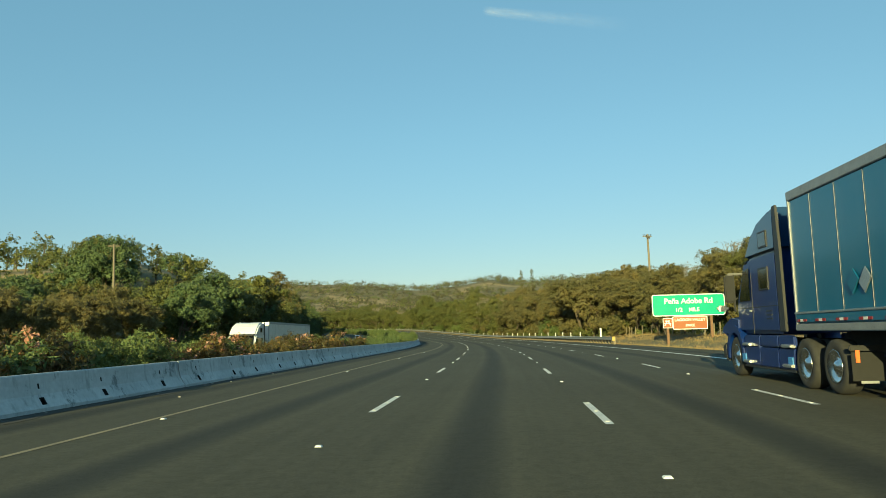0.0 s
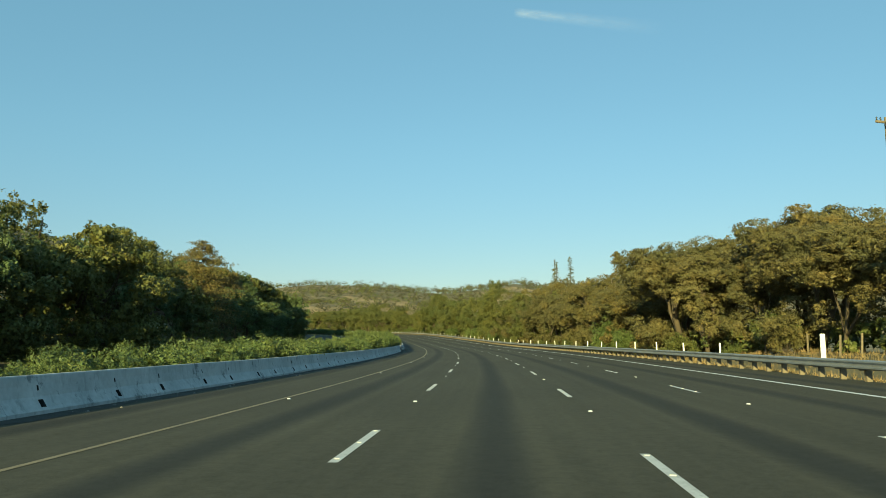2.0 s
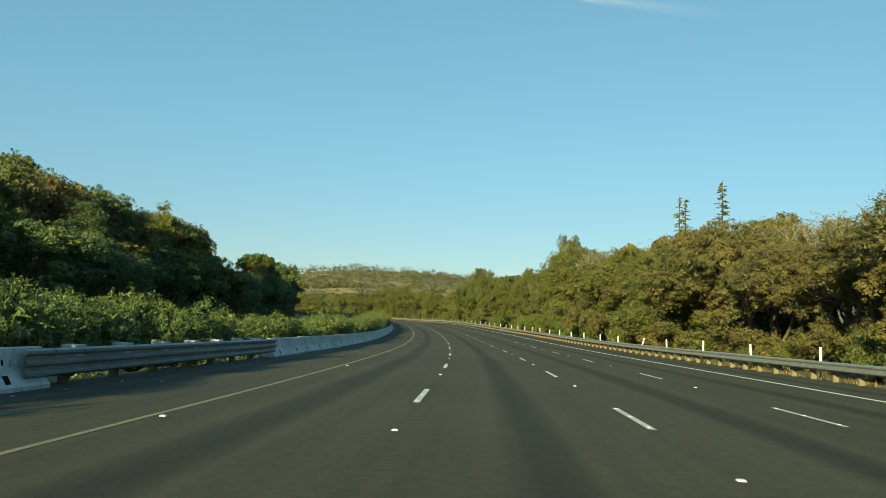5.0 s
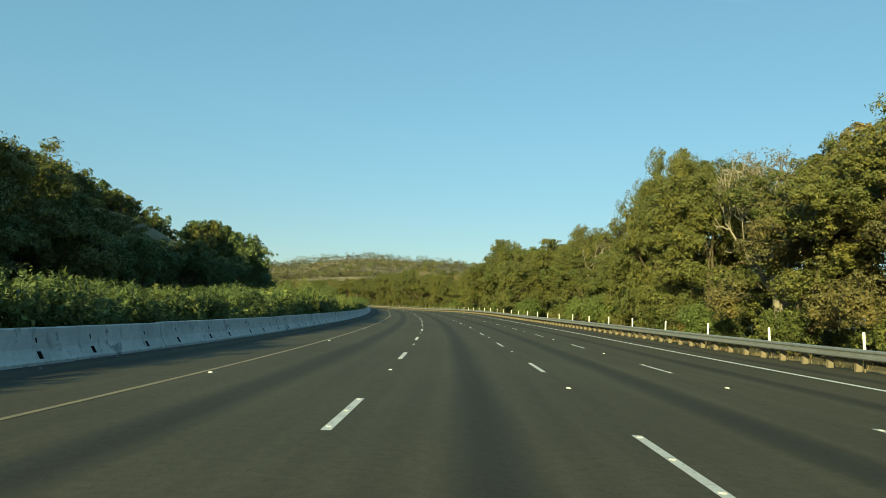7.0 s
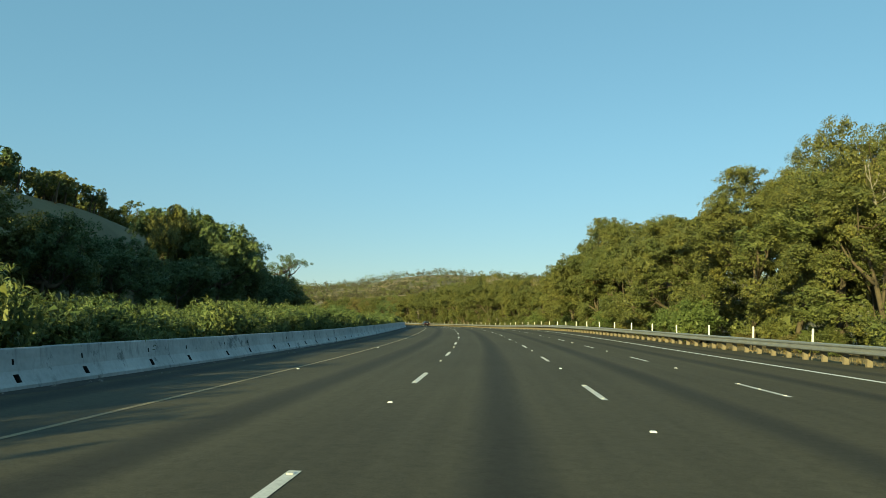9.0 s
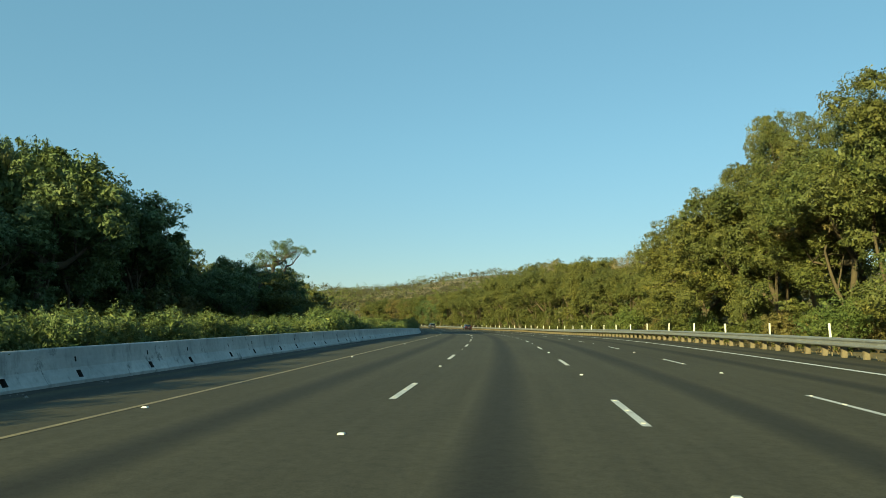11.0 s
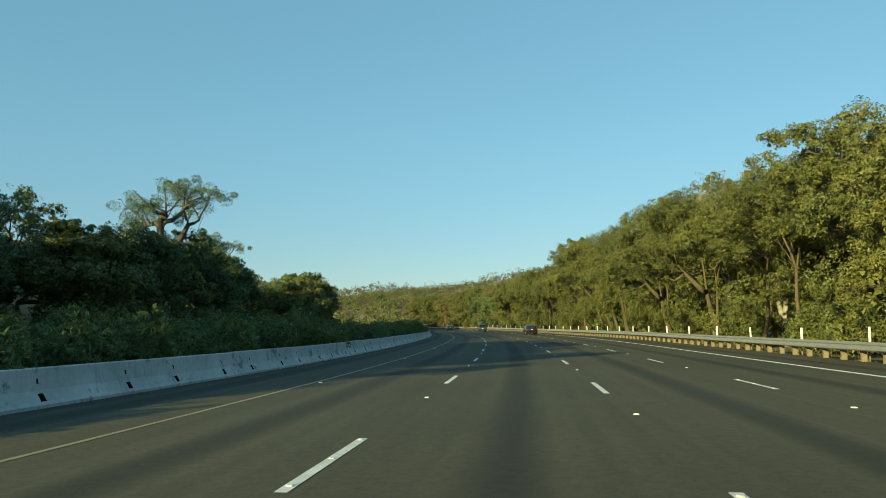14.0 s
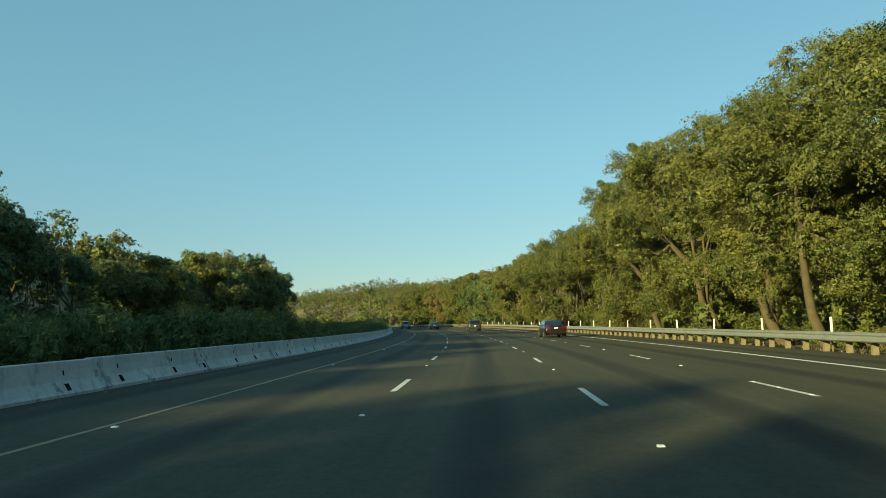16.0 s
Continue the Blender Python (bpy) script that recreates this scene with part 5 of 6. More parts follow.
def trailer(m, length, skin, label, dark_logo=False, rear_axle=True):
    """A box trailer; its front wall at y = 0, the road at z = 0."""
    t = tagged(new("semi_trailer"), label, "trailer")
    h0, h1, w = 1.17, 4.07, 1.29
    count = int(length / 1.04)
    step = length / count
    block_part("box", (2 * w - 0.06, length - 0.02, h1 - h0 - 0.1), skin, t, place=(0, -length / 2, (h0 + h1) / 2), bevel=0.02)
    for k in range(count):
        for side in (-1, 1):
            block_part("side_panel", (0.03, step - 0.022, h1 - 0.21 - h0 - 0.36), skin, t, place=(side * (w - 0.015), -(k + 0.5) * step, (h0 + 0.36 + h1 - 0.21) / 2), bevel=0.006)
            if k:
                block_part("seam_strip", (0.008, 0.010, h1 - 0.21 - h0 - 0.38), M_GREYRAIL, t, place=(side * (w + 0.006), -k * step, (h0 + 0.36 + h1 - 0.21) / 2), bevel=0.003)
    for side in (-1, 1):
        block_part("top_rail", (0.07, length, 0.20), M_GREYRAIL, t, place=(side * w, -length / 2, h1 - 0.10), bevel=0.015)
        block_part("bottom_rail", (0.07, length, 0.14), M_GREYRAIL, t, place=(side * w, -length / 2, h0 + 0.07), bevel=0.015)
        block_part("kick_strip", (0.05, length, 0.17), skin, t, place=(side * w, -length / 2, h0 + 0.25), bevel=0.01)
        block_part("ledge", (0.09, length, 0.04), M_ALUMINIUM, t, place=(side * w, -length / 2, h0 + 0.36), bevel=0.01)
        k = 0
        while 0.12 + k * 0.87 + 0.5 < length:
            for j, mat in enumerate((M_REDTAPE, M_WHITETAPE, M_REDTAPE)):
                block_part("reflective_tape", (0.006, 0.145, 0.05), mat, t, place=(side * (w + 0.037), -0.2 - k * 0.87 - j * 0.15, h0 + 0.21), bevel=0.001)
            k += 1
        block_part("corner_post", (0.09, 0.09, h1 - h0), M_GREYRAIL, t, place=(side * (w - 0.02), -0.04, (h0 + h1) / 2), bevel=0.02)
    side_part("floor_frame", [(-0.6, h0 - 0.02), (-0.6, h0 - 0.22), (-length + 0.3, h0 - 0.22), (-length + 0.3, h0 - 0.02)], -0.55, 0.55, M_UNDER, t, bevel=0.02)
    for x in (-0.85, 0.85):
        leg = block_part("landing_leg", (0.14, 0.14, 0.85), M_UNDER, t, place=(x, -3.1, 0.62), bevel=0.01)
        block_part("landing_foot", (0.26, 0.26, 0.05), M_UNDER, leg, place=(x, -3.1, 0.19), bevel=0.01)
    if rear_axle:
        for y in (-length + 1.6, -length + 2.9):
            for x in (-1.12, 1.12):
                wheel_part(t, x, y, 0.52, 0.30, M_RIM, 1 if x > 0 else -1)
            block_part("axle", (2.0, 0.14, 0.14), M_UNDER, t, place=(0, y, 0.52), bevel=0.02)
    t.matrix_world = m
    return t


def tractor(m, paint, label, light_paint=None):
    """A long-nosed sleeper tractor; origin on the road under the middle of the rear axles, y ahead."""
    t = tagged(new("truck_tractor"), label, "truck")
    top_paint = light_paint or paint
    # sleeper and cab: lower shell, then the high roof with its sloping front
    side_part("cab", [(2.05, 1.10), (5.25, 1.10), (5.32, 1.85), (5.02, 1.98), (4.55, 2.92), (2.05, 2.98)], -1.18, 1.18, paint, t, bevel=0.09)
    side_part("roof_fairing", [(2.05, 2.94), (4.62, 2.90), (4.46, 3.12), (3.95, 3.55), (3.35, 3.84), (2.70, 3.98), (2.05, 3.98)], -1.16, 1.16, top_paint, t, bevel=0.12)
    side_part("bonnet", [(4.95, 1.05), (6.55, 1.0), (6.72, 1.25), (6.62, 1.60), (6.1, 1.86), (5.1, 2.02)], -0.82, 0.82, paint, t, bevel=0.12)
    side_part("bumper", [(6.40, 0.35), (6.78, 0.38), (6.81, 0.80), (6.45, 0.86)], -1.22, 1.22, M_DARKTRIM, t, bevel=0.05)
    for x in (-1.0, 1.0):
        arch = [(5.55 + 0.80 * math.cos(a), 0.55 + 0.80 * math.sin(a)) for a in np.linspace(-0.15, 3.2, 12)]
        inner = [(5.55 + 0.64 * math.cos(a), 0.52 + 0.64 * math.sin(a)) for a in np.linspace(3.2, -0.15, 12)]
        side_part("front_fender", arch + inner, x - 0.24, x + 0.24, paint, t, bevel=0.03)
        side_part("fender_top", [(5.1, 1.15), (6.5, 1.0), (6.85, 1.1), (6.7, 1.35), (5.9, 1.5), (5.1, 1.55)], x - 0.22, x + 0.22, paint, t, bevel=0.08)
        o = 1 if x > 0 else -1
        e = 1.20 * o
        # chassis fairing under the doors, in panels, with steps
        for y0, y1 in ((1.25, 2.15), (2.18, 3.45), (3.48, 4.70)):
            side_part("side_skirt", [(y0, 0.34), (y1, 0.34), (y1, 0.78), (y0, 0.78)], e - 0.05 * o, e + 0.03 * o, paint, t, bevel=0.02)
            side_part("skirt_upper", [(y0, 0.80), (y1, 0.80), (y1, 1.07), (y0, 1.07)], e - 0.06 * o, e + 0.02 * o, paint, t, bevel=0.03)
        for y in (1.55, 4.42):
            for z in (0.42, 0.84):
                block_part("step", (0.16, 0.55, 0.07), M_ALUMINIUM, t, "bright aluminium step", place=(e + 0.02 * o, y, z), bevel=0.02)
        side_part("skirt_trim", [(1.2, 0.28), (4.75, 0.28), (4.75, 0.335), (1.2, 0.335)], e - 0.05 * o, e + 0.035 * o, M_DARKTRIM, t, bevel=0.01)
        block_part("step_light", (0.04, 0.30, 0.22), M_BLUETRIM, t, "pale blue step bracket", place=(e + 0.03 * o, 4.75, 0.50), bevel=0.02)
        block_part("step_light", (0.04, 0.26, 0.22), M_BLUETRIM, t, "pale blue step bracket", place=(e + 0.03 * o, 1.45, 0.50), bevel=0.02)
        # windows
        pane_part("door_window", [(e + 0.0 * o, 4.05, 1.92), (e, 4.93, 1.92), (e, 4.50, 2.68), (e, 4.05, 2.72)][::o], M_CARGLASS, t, thick=0.012)
        for z0, z1, y0, y1 in ((2.12, 2.66, 2.62, 3.32), (3.12, 3.52, 2.62, 3.25)):
            win = block_part("sleeper_window", (0.03, y1 - y0, z1 - z0), M_DARKTRIM, t, place=((1.19 if z0 < 3 else 1.165) * o, (y0 + y1) / 2, (z0 + z1) / 2), bevel=0.012)
            block_part("glass", (0.02, y1 - y0 - 0.09, z1 - z0 - 0.09), M_CARGLASS, win, place=((1.20 if z0 < 3 else 1.175) * o, (y0 + y1) / 2, (z0 + z1) / 2), bevel=0.004)
        block_part("door_seam", (0.012, 0.018, 1.5), M_DARKTRIM, t, place=(1.182 * o, 3.96, 1.85), bevel=0.003)
        block_part("belt_line", (0.014, 2.9, 0.02), M_DARKTRIM, t, place=(1.183 * o, 3.5, 1.74), bevel=0.003)
        for k in range(3):
            block_part("cab_vent", (0.014, 0.42, 0.035), M_DARKTRIM, t, place=(1.184 * o, 2.72, 1.45 + k * 0.09), bevel=0.004)
        block_part("door_handle", (0.03, 0.16, 0.04), M_ALUMINIUM, t, place=(1.195 * o, 4.12, 1.66), bevel=0.01)
        # side fairing behind the sleeper and a grab rail
        side_part("side_extender", [(1.72, 1.15), (2.06, 1.15), (2.06, 3.98), (1.86, 3.98), (1.78, 3.0)], 1.16 * o - 0.03, 1.16 * o + 0.03, M_DARKTRIM, t, bevel=0.012)
        block_part("grab_rail", (0.03, 0.03, 0.9), M_ALUMINIUM, t, place=(0.9 * o, 1.62, 1.75), bevel=0.012)
        # mirrors on their arm, blackened as if in the trailer's shadow
        arm = block_part("mirror_arm", (0.42, 0.06, 0.06), M_DARKTRIM, t, place=(1.36 * o, 4.60, 2.62), bevel=0.02, tilt=(0, 0, 12 * o))
        block_part("mirror_strut", (0.05, 0.05, 1.0), M_SHADEBLACK, t, place=(1.42 * o, 4.62, 2.15), bevel=0.02)
        mirror = block_part("mirror", (0.26, 0.14, 0.72), M_SHADEBLACK, t, place=(1.52 * o, 4.66, 2.24), bevel=0.05)
        block_part("mirror_glass", (0.20, 0.01, 0.60), M_SHADEBLACK, mirror, place=(1.52 * o, 4.588, 2.26), bevel=0.003)
        bonnet_mirror = block_part("bonnet_mirror", (0.30, 0.20, 0.16), M_ALUMINIUM, t, "chrome bonnet mirror", place=(1.36 * o, 6.05, 1.78), bevel=0.05)
        block_part("mirror_stalk", (0.03, 0.03, 0.42), M_DARKTRIM, bonnet_mirror, place=(1.18 * o, 6.05, 1.58), bevel=0.01, tilt=(0, 35 * o, 0))
        # rear fenders' flap behind the wheels, its black holding the trailer's shadow
        flap = block_part("mud_flap", (0.56, 0.02, 0.50), M_SHADEBLACK, t, "black mud flap with a pale unreadable strip", place=(1.0 * o, -1.40, 0.54), bevel=0.006)
        block_part("flap_strip", (0.30, 0.008, 0.045), M_GREYRAIL, flap, place=(1.0 * o, -1.415, 0.27), bevel=0.002)
        bracket = block_part("flap_bracket", (0.62, 0.06, 0.10), M_UNDER, t, place=(1.0 * o, -1.40, 0.86), bevel=0.02)
        block_part("reflector", (0.07, 0.02, 0.22), M_ORANGE, bracket, "orange reflector", place=(1.18 * o, -1.425, 0.72), bevel=0.006)
    pane_part("windscreen", [(1.05, 5.06, 2.02), (-1.05, 5.06, 2.02), (-0.98, 4.64, 2.88), (0.98, 4.64, 2.88)], M_CARGLASS, t, thick=0.015)
    block_part("sun_visor", (2.1, 0.42, 0.05), M_DARKTRIM, t, place=(0, 4.72, 2.92), bevel=0.02, tilt=(-14, 0, 0))
    for x in (-0.45, 0.45):
        side_part("frame_rail", [(-2.1, 0.72), (6.6, 0.72), (6.6, 0.96), (-2.1, 0.96)], x - 0.05, x + 0.05, M_UNDER, t, bevel=0.01)
    side_part("fifth_wheel", [(-0.6, 0.98), (0.7, 0.98), (0.6, 1.12), (-0.4, 1.12)], -0.45, 0.45, M_UNDER, t, bevel=0.03)
    for y in (-0.66, 0.66):
        for x in (-1.08, 1.08):
            wheel_part(t, x, y, 0.51, 0.34, M_CHROME, 1 if x > 0 else -1)
        block_part("axle", (1.9, 0.16, 0.2), M_UNDER, t, place=(0, y, 0.51), bevel=0.03)
    for x in (-1.06, 1.06):
        wheel_part(t, x, 5.55, 0.51, 0.30, M_CHROME, 1 if x > 0 else -1)
    # the nose is a little shorter than a long-haul model's
    for ob in t.children_recursive:
        if ob.location.y > 2.05:
            ob.location.y = 2.05 + (ob.location.y - 2.05) * 0.9
        elif ob.location.y == 0:
            for vert in ob.data.vertices:
                if vert.co.y > 2.05:
                    vert.co.y = 2.05 + (vert.co.y - 2.05) * 0.9
    t.matrix_world = m
    return t


def vehicles():
    tractor(along(14.9, 7.76), M_NAVY, "dark blue long-nosed sleeper truck with chrome wheels", M_NAVYTOP)
    box = trailer(along(15.72, 7.76), 16.15, M_TRAILERBLUE, "blue box trailer with riveted panels and grey rails")
    # placard frames on the side
    for y, tone in ((-3.05, M_ALUMINIUM), (-2.62, M_TRAILERBLUE)):
        frame_part = block_part("placard", (0.02, 0.27, 0.27), tone, box, "diamond placard holder", place=(0, 0, 0), bevel=0.006)
        frame_part.matrix_world = along(15.72, 7.76) @ pose(-1.318, y, 2.02, 45, 0, 0) @ Matrix.Diagonal((1, 1.0, 1.35, 1))
    # oncoming lorry beyond the median
    tractor(along(64.5, -20.5, -1.2, 180), M_WHITEPAINT, "white sleeper truck on the opposite carriageway")
    van = trailer(along(63.5, -20.5, -1.2, 180), 16.15, M_WHITEPAINT, "white box trailer with a grey sweeping emblem")
    curve = [Vector((0.0, -3.2 - 5.5 * f, 2.2 + 0.75 * math.sin(math.pi * min(1, f * 1.25)) - 0.1 * f)) for f in np.linspace(0, 1, 14)]
    verts, faces = [], []
    tube(verts, faces, curve, [0.05 + 0.09 * math.sin(math.pi * f) for f in np.linspace(0, 1, 14)], 6)
    sweep_mark = link_mesh("emblem", [(v.x * 0.1, v.y, v.z) for v in verts], faces, M_GREYRAIL, van, "grey sweeping emblem")
    sweep_mark.matrix_world = along(63.5, -20.5, -1.2, 180) @ Matrix.Translation((-1.32, 0, 0))
    for k in range(2):
        bar = block_part("emblem_bar", (0.012, 1.5, 0.32), M_GREYRAIL, van, "dark bar of unreadable lettering", bevel=0.004)
        bar.matrix_world = along(63.5, -20.5, -1.2, 180) @ Matrix.Translation((-1.318, -4.7 - k * 1.8, 2.25))
    sedan(M_REDPAINT, "dark red saloon car driving in the outer lane", along(487.0, 6.95))
    van_car(M_DARKPAINT, "dark sport utility car far along the freeway", along(534.5, 3.7))
    sedan(M_DARKPAINT, "dark saloon car far along the freeway", along(570.0, 0.0))
    van_car(M_GREYPAINT, "grey estate car far along the inner lane", along(601.0, -3.5))
    sedan(M_DARKPAINT, "dark saloon on the opposite carriageway", along(146.0, -21, -1.2, 180))
    van_car(M_GREYPAINT, "grey car on the opposite carriageway", along(168.0, -24.5, -1.2, 180))
    van_car(M_WHITEPAINT, "white car on the opposite carriageway", along(262.0, -20.5, -1.2, 180))


# ---- signs and poles
def lettering(text, size, mat, parent, m, name="lettering"):
    cu = bpy.data.curves.new(name, "FONT")
    cu.body, cu.size, cu.align_x, cu.align_y, cu.extrude, cu.offset = text, size, "CENTER", "CENTER", 0.006, size * 0.018
    tmp = bpy.data.objects.new(name, cu)
    scene.collection.objects.link(tmp)
    me = bpy.data.meshes.new_from_object(tmp.evaluated_get(bpy.context.evaluated_depsgraph_get()))
    bpy.data.objects.remove(tmp)
    me.materials.clear()
    me.materials.append(mat)
    ob = new(name, me)
    ob.parent = parent
    ob.matrix_world = m
    return ob


def rounded_plate(name, w, h, radius, thick, mat, parent, m, label=""):
    bm = bmesh.new()
    loop = []
    for cx, cz, a0 in ((w / 2 - radius, h / 2 - radius, 0), (-w / 2 + radius, h / 2 - radius, 90), (-w / 2 + radius, -h / 2 + radius, 180), (w / 2 - radius, -h / 2 + radius, 270)):
        for k in range(5):
            a = radians(a0 + k * 22.5)
            loop.append((cx + radius * math.cos(a), cz + radius * math.sin(a)))
    a = [bm.verts.new((x, 0, z)) for x, z in loop]
    b = [bm.verts.new((x, thick, z)) for x, z in loop]
    bm.faces.new(a)
    bm.faces.new(b[::-1])
    for i in range(len(a)):
        j = (i + 1) % len(a)
        bm.faces.new((a[i], b[i], b[j], a[j]))
    ob = finish(bm, name, mat, parent, label)
    ob.matrix_world = m
    return ob


def road_sign():
    S = 63.6
    root = tagged(new("road_sign"), "green exit sign above brown park signs on timber posts", "road sign")
    up = Matrix.Rotation(radians(90), 4, "X")

    def on(u, z, back=0.0):
        return along(S, u, z) @ Matrix.Translation((0, back, 0))
    c, zc = 17.3, 3.36
    board = rounded_plate("green_board", 6.2, 1.86, 0.22, 0.03, M_SIGNWHITE, root, on(c, zc))
    rounded_plate("green_face", 6.06, 1.72, 0.17, 0.01, M_SIGNGREEN, board, on(c, zc, -0.008), "green reflective face")
    lettering("Peña Adobe Rd", 0.66, M_SIGNWHITE, board, on(c - 0.0, zc + 0.33, -0.018) @ up)
    lettering("1/2", 0.50, M_SIGNWHITE, board, on(c - 0.85, zc - 0.42, -0.018) @ up)
    lettering("MILE", 0.46, M_SIGNWHITE, board, on(c + 0.45, zc - 0.42, -0.018) @ up)
    brown = rounded_plate("brown_board", 2.96, 1.12, 0.08, 0.03, M_SIGNWHITE, root, on(17.35, 1.83))
    rounded_plate("brown_face", 2.84, 1.0, 0.06, 0.01, M_SIGNBROWN, brown, on(17.35, 1.83, -0.008), "brown face")
    lettering("LAGOON VALLEY", 0.33, M_SIGNWHITE, brown, on(17.35, 2.08, -0.018) @ up)
    lettering("PARK", 0.33, M_SIGNWHITE, brown, on(17.35, 1.60, -0.018) @ up)
    small = rounded_plate("picnic_board", 0.80, 0.84, 0.07, 0.03, M_SIGNWHITE, root, on(15.44, 1.83))
    rounded_plate("picnic_face", 0.72, 0.76, 0.05, 0.01, M_SIGNBROWN, small, on(15.44, 1.83, -0.008), "brown face")
    for w, h, x, z, turn in ((0.40, 0.07, 0, 0.19, 0), (0.58, 0.06, 0, -0.01, 0), (0.07, 0.46, -0.15, -0.02, 28), (0.07, 0.46, 0.15, -0.02, -28)):
        bar = block_part("picnic_table_bar", (w, 0.01, h), M_SIGNWHITE, small, bevel=0.002)
        bar.matrix_world = on(15.44 + x, 1.83 + z, -0.015) @ Matrix.Rotation(radians(turn), 4, "Y")
    for u in (15.45, 19.2):
        post = block_part("post", (0.20, 0.25, 4.9), M_REDPOST, root, bevel=0.02)
        post.matrix_world = along(S + 0.17, u, 1.75)


def utility_pole(s, u, tall, label, arms=2):
    root = tagged(new("utility_pole"), label, "utility pole", "utility poles")
    round_part("pole", [(0, 0.17), (tall * 0.5, 0.15), (tall, 0.11)], M_POST, root, axis="Z", sides=12)
    for k in range(arms):
        z = tall - 0.25 - k * 0.22
        turn = 35 * k
        arm = block_part("crossarm", (1.3, 0.11, 0.13), M_POST, root, place=(0, 0.1 * (1 - 2 * k), z), bevel=0.015, tilt=(0, 0, turn))
        for x in (-0.58, -0.3, 0.3, 0.58):
            c, sn = math.cos(radians(turn)), math.sin(radians(turn))
            round_part("insulator", [(0, 0.02), (0.05, 0.05), (0.10, 0.03), (0.15, 0.055), (0.20, 0.02)], M_DARKTRIM, arm, axis="Z", sides=8, place=(x * c, 0.1 * (1 - 2 * k) + x * sn, z + 0.06))
    root.matrix_world = on_ground(s, u, 0.3) @ pose(0, 0, 0, 0.4, -0.8, math.degrees(heading(s)) + 20)
    return root


def poles():
    utility_pole(93.0, 22.0, 13.1, "tall weathered timber utility pole with crossarms and insulators")
    utility_pole(89.5, -45.2, 14.6, "timber utility pole standing among the oaks", 1)
    thin = tagged(round_part("light_mast", [(0, 0.07), (9.6, 0.045)], M_GREYRAIL, axis="Z", sides=10), "slim pale metal mast behind the trees", "pole")
    thin.matrix_world = on_ground(89.5, 30.2, 0.2)
    # old fence along the bank
    post = block_part("fence_post", (0.10, 0.10, 1.3), M_POST, None, bevel=0.015)
    tag = ("weathered wooden fence post on the grassy bank", "fence post", "fence posts")
    rng = np.random.RandomState(12)
    for k in range(17):
        m = on_ground(64 + k * 2.6, 20.0 + 0.4 * math.sin(k), -0.5) @ pose(0, 0, 0, rng.uniform(-4, 4), rng.uniform(-4, 4), rng.uniform(0, 90))
        if k == 0:
            tagged(post, *tag)
            post.matrix_world = m
        else:
            copy_thing(post, m)


def dry_grass():
    """Straw-coloured tufts on the bank and along the rail, one piece of stuff."""
    rng = np.random.RandomState(33)
    n = 5200
    s = np.concatenate([rng.uniform(30, 112, 3400), rng.uniform(112, 520, n - 3400)])
    u = np.where(np.arange(n) < 3400, 13.6 + 8.5 * rng.rand(n) ** 1.3, 13.3 + 1.6 * rng.rand(n))
    h = np.interp(s, LINE_S, LINE_H)
    x = np.interp(s, LINE_S, LINE_X) + u * np.cos(h)
    y = np.interp(s, LINE_S, LINE_Y) + u * np.sin(h)
    z = height(x, y)
    c = np.stack([x, y, z], 1)
    per = 9
    p = np.repeat(c, per, 0) + rng.normal(size=(n * per, 3)) * np.array([0.14, 0.14, 0.0])
    way = rng.normal(size=(n * per, 3)) * 0.35 + np.array([0, 0, 1])
    side = np.cross(way, rng.normal(size=(n * per, 3)))
    side /= np.linalg.norm(side, axis=1)[:, None]
    L = (0.08 + 0.20 * rng.rand(n * per) ** 2)[:, None]
    v = np.stack([p - side * 0.012, p + side * 0.012, p + way * L], 1).reshape(-1, 3)
    ob = link_mesh("dry_grass", v.tolist(), np.arange(n * per * 3).reshape(-1, 3).tolist(), M_STRAW)
    tagged(ob, "straw-coloured dry grass on the bank and verge", "grass", kind="stuff")


def palm():
    root = tagged(new("palm_tree"), "tall fan palm in the distance beyond the bend", "tree")
    rng = np.random.RandomState(90)
    round_part("trunk", [(0, 0.35), (6, 0.28), (13.5, 0.24)], M_BARK, root, axis="Z", sides=9)
    c = [(0, 0, 13.6)] * 1
    v = []
    for k in range(46):
        a, e = rng.rand() * 6.28, rng.uniform(-0.9, 1.2)
        d = Vector((math.cos(a) * math.cos(e), math.sin(a) * math.cos(e), math.sin(e)))
        s = d.cross(Vector((0, 0, 1))).normalized() * 0.45
        p = Vector((0, 0, 13.6))
        v += [p + d * 0.3, p + d * 1.4 + s, p + d * 2.3 - Vector((0, 0, 0.35)), p + d * 1.4 - s]
    link_mesh("crown", [tuple(q) for q in v], quads(46), M_DARKOAK, root)
    x, y = -268.0, 746.0
    z = float(height(np.array([x]), np.array([y]))[0])
    root.matrix_world = Matrix.Translation((x, y, z - 0.3)) @ Matrix.Scale((27.5 - z) / 15.0, 4)


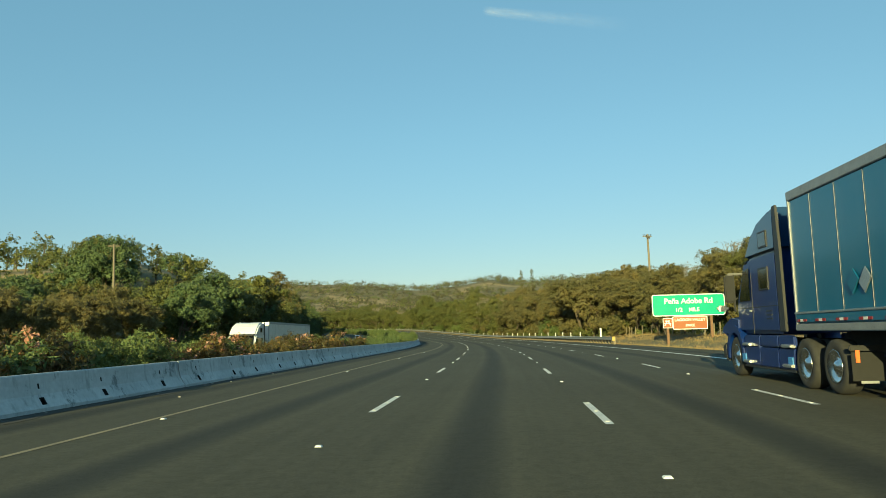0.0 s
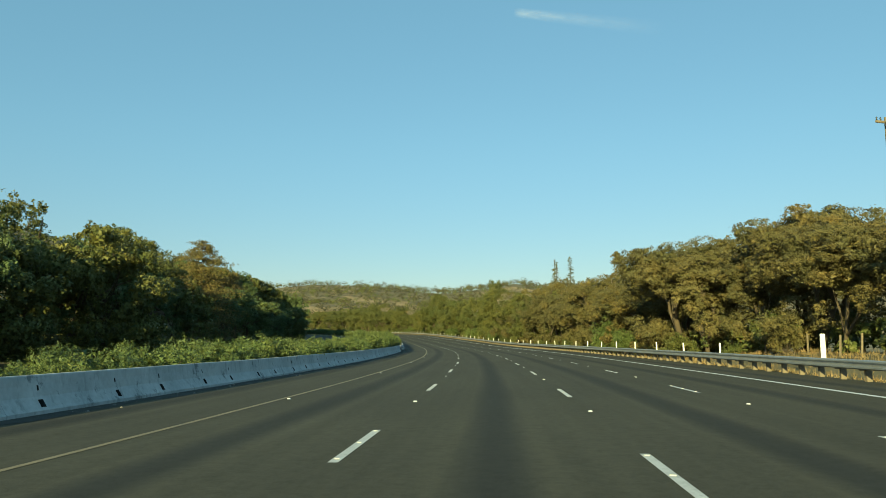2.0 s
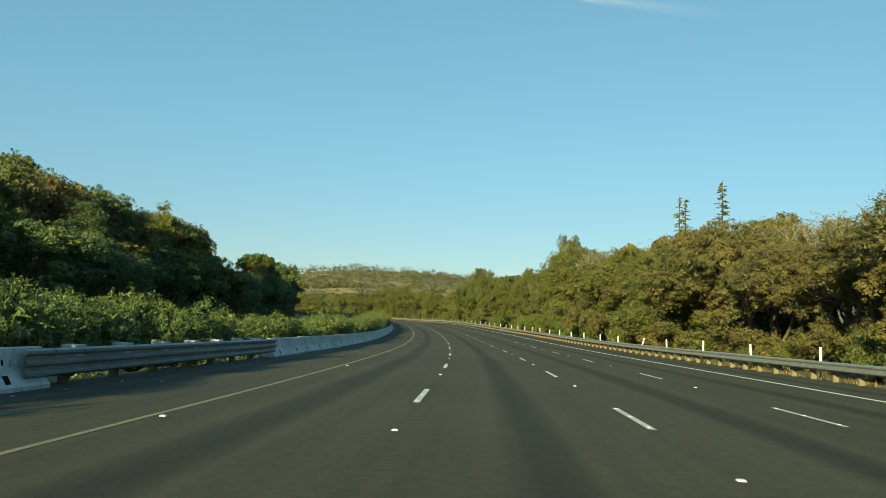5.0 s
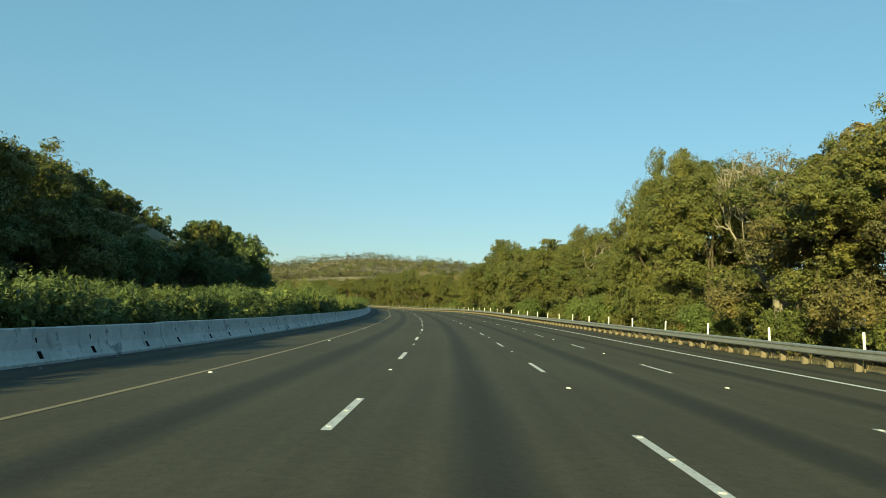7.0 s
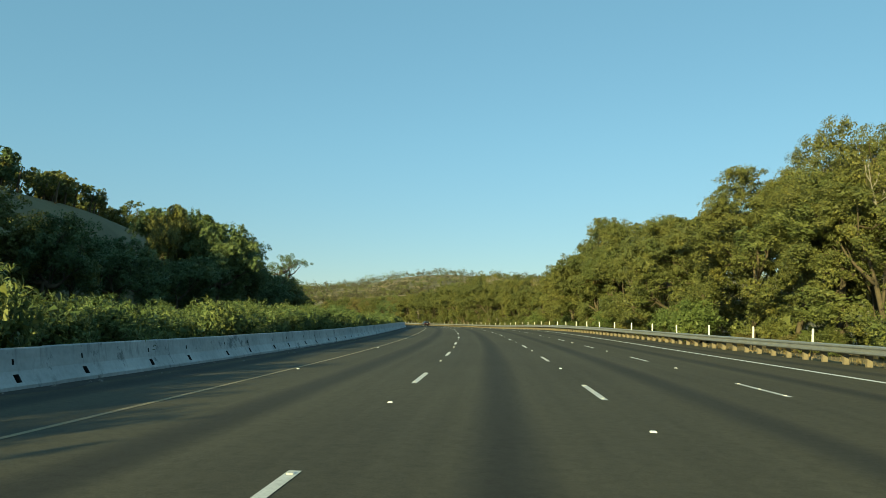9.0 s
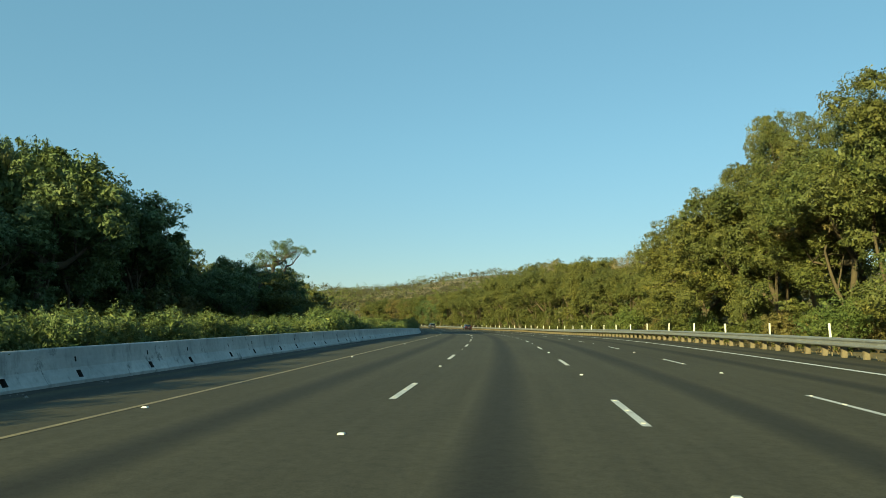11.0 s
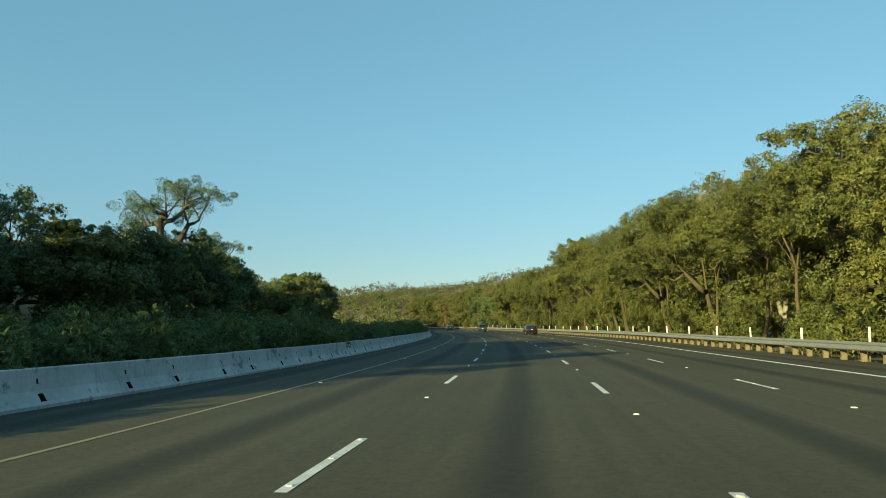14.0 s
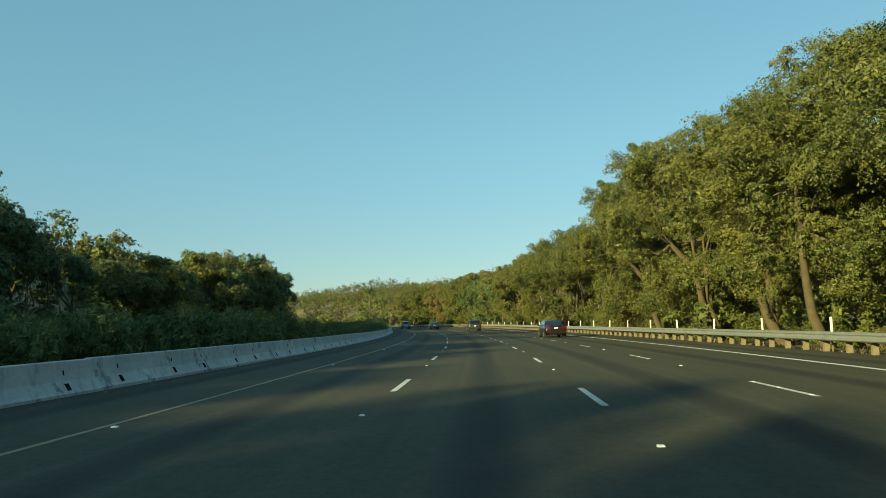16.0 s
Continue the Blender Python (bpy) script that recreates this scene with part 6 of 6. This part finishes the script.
def lattice_tower(x, y, tall):
    """A steel power-line tower: four tapering legs, bracing and three crossarms."""
    root = tagged(new("transmission_tower"), "steel lattice power-line tower on the far ridge", "transmission tower", "transmission towers")

    def beam(name, points, r, parent=root):
        verts, faces = [], []
        tube(verts, faces, [Vector(p) for p in points], [r] * len(points), 4)
        return link_mesh(name, verts, faces, M_DARKTRIM, parent)

    for a, b in ((1, 1), (1, -1), (-1, -1), (-1, 1)):
        beam("leg", [(a * 3.0, b * 3.0, -3), (a * 1.0, b * 1.0, tall * 0.6), (a * 0.35, b * 0.35, tall)], 0.22)
    for k in range(5):
        z0, z1 = tall * (0.05 + 0.18 * k), tall * (0.23 + 0.18 * k)
        w0, w1 = 2.8 - 0.55 * k, 2.25 - 0.55 * k
        for b in (-1, 1):
            beam("brace", [(-w0, b * w0, z0), (w1, b * w1, z1)], 0.12)
            beam("brace", [(w0, b * w0, z0), (-w1, b * w1, z1)], 0.12)
    for f, w in ((0.66, 5.5), (0.80, 4.8), (0.94, 4.0)):
        beam("crossarm", [(-w, 0, tall * f), (0, 0, tall * f + 0.9), (w, 0, tall * f)], 0.2)
    root.matrix_world = Matrix.Translation((x, y, float(height(np.array([x]), np.array([y]))[0])))


def towers():
    for x, y, tall in ((174.0, 2012.0, 22.0), (210.0, 1989.0, 30.0), (584.0, 1996.0, 24.0)):
        lattice_tower(x, y, tall)


def contrail():
    """A short fading vapour trail high in the sky, far beyond the hills."""
    def far(bearing, rise):
        a, b = radians(bearing), radians(rise)
        return Vector((math.sin(a) * math.cos(b), math.cos(a) * math.cos(b), math.sin(b))) * 4200
    p, q = far(2.40, 24.46), far(14.20, 22.40)
    across = (q - p).cross(p).normalized()
    verts, uvs, faces = [], [], []
    for i, f in enumerate(np.linspace(0, 1, 13)):
        for k in (-1.0, 1.0):
            verts.append(p.lerp(q, f) + across * k * (26 + 22 * f))
            uvs.append((f, 0.5 + 0.5 * k))
        if i:
            faces.append((2 * i - 2, 2 * i - 1, 2 * i + 1, 2 * i))
    m, n, l, b = material("vapour", 1.0)
    b.inputs["Base Color"].default_value = (0.9, 0.88, 0.86, 1)
    uv = n.new("ShaderNodeTexCoord").outputs["UV"]
    part = n.new("ShaderNodeSeparateXYZ")
    l.new(uv, part.inputs[0])
    length = ramp(n, l, part.outputs[0], [(0.0, (0, 0, 0)), (0.05, (0.13, 0.13, 0.13)), (0.3, (0.065, 0.065, 0.065)), (1.0, (0, 0, 0))])
    width = ramp(n, l, part.outputs[1], [(0.0, (0, 0, 0)), (0.5, (1, 1, 1)), (1.0, (0, 0, 0))])
    stretch = n.new("ShaderNodeMapping")
    stretch.inputs["Scale"].default_value = (3, 1.2, 1)
    l.new(uv, stretch.inputs[0])
    wisp = ramp(n, l, noise_of(n, l, stretch.outputs[0], 2.5, 4), [(0.3, (0.35, 0.35, 0.35)), (0.65, (1, 1, 1))])
    l.new(mixed(n, l, 1.0, mixed(n, l, 1.0, length, width, "MULTIPLY"), wisp, "MULTIPLY"), b.inputs["Alpha"])
    trail = link_mesh("contrail", verts, faces, m, uvs=uvs)
    tagged(trail, "short white vapour trail fading in the clear sky", "contrail", kind="structure")


def litter():
    """Small scraps and gravel along the barrier's foot."""
    rng = np.random.RandomState(44)
    bm = bmesh.new()
    for k in range(420):
        s, u = rng.uniform(8, 470), -8.28 + abs(rng.normal()) * 0.28
        r = rng.uniform(0.012, 0.045)
        p = at(s, u, r * 0.3)
        q = Matrix.Translation(p) @ Matrix.Rotation(rng.rand() * 6.28, 4, "Z") @ Matrix.Diagonal((r * rng.uniform(0.7, 1.8), r, r * 0.6, 1))
        base = [bm.verts.new(q @ Vector(c)) for c in ((-1, -1, -1), (1, -0.8, -1), (0.9, 1, -1), (-0.8, 0.9, -1), (-0.4, -0.3, 1), (0.5, 0.2, 0.8))]
        for f in ((0, 1, 4), (1, 5, 4), (1, 2, 5), (2, 3, 5), (3, 4, 5), (3, 0, 4)):
            bm.faces.new([base[i] for i in f])
    tagged(finish(bm, "roadside_gravel", M_GRAVEL), "scattered gravel and scraps along the barrier's foot", "gravel", kind="stuff")


median_barrier()
guard_rail()
marker_posts()
woods()
far_woods()
median_planting()
vehicles()
road_sign()
poles()
dry_grass()
palm()
towers()
contrail()
litter()
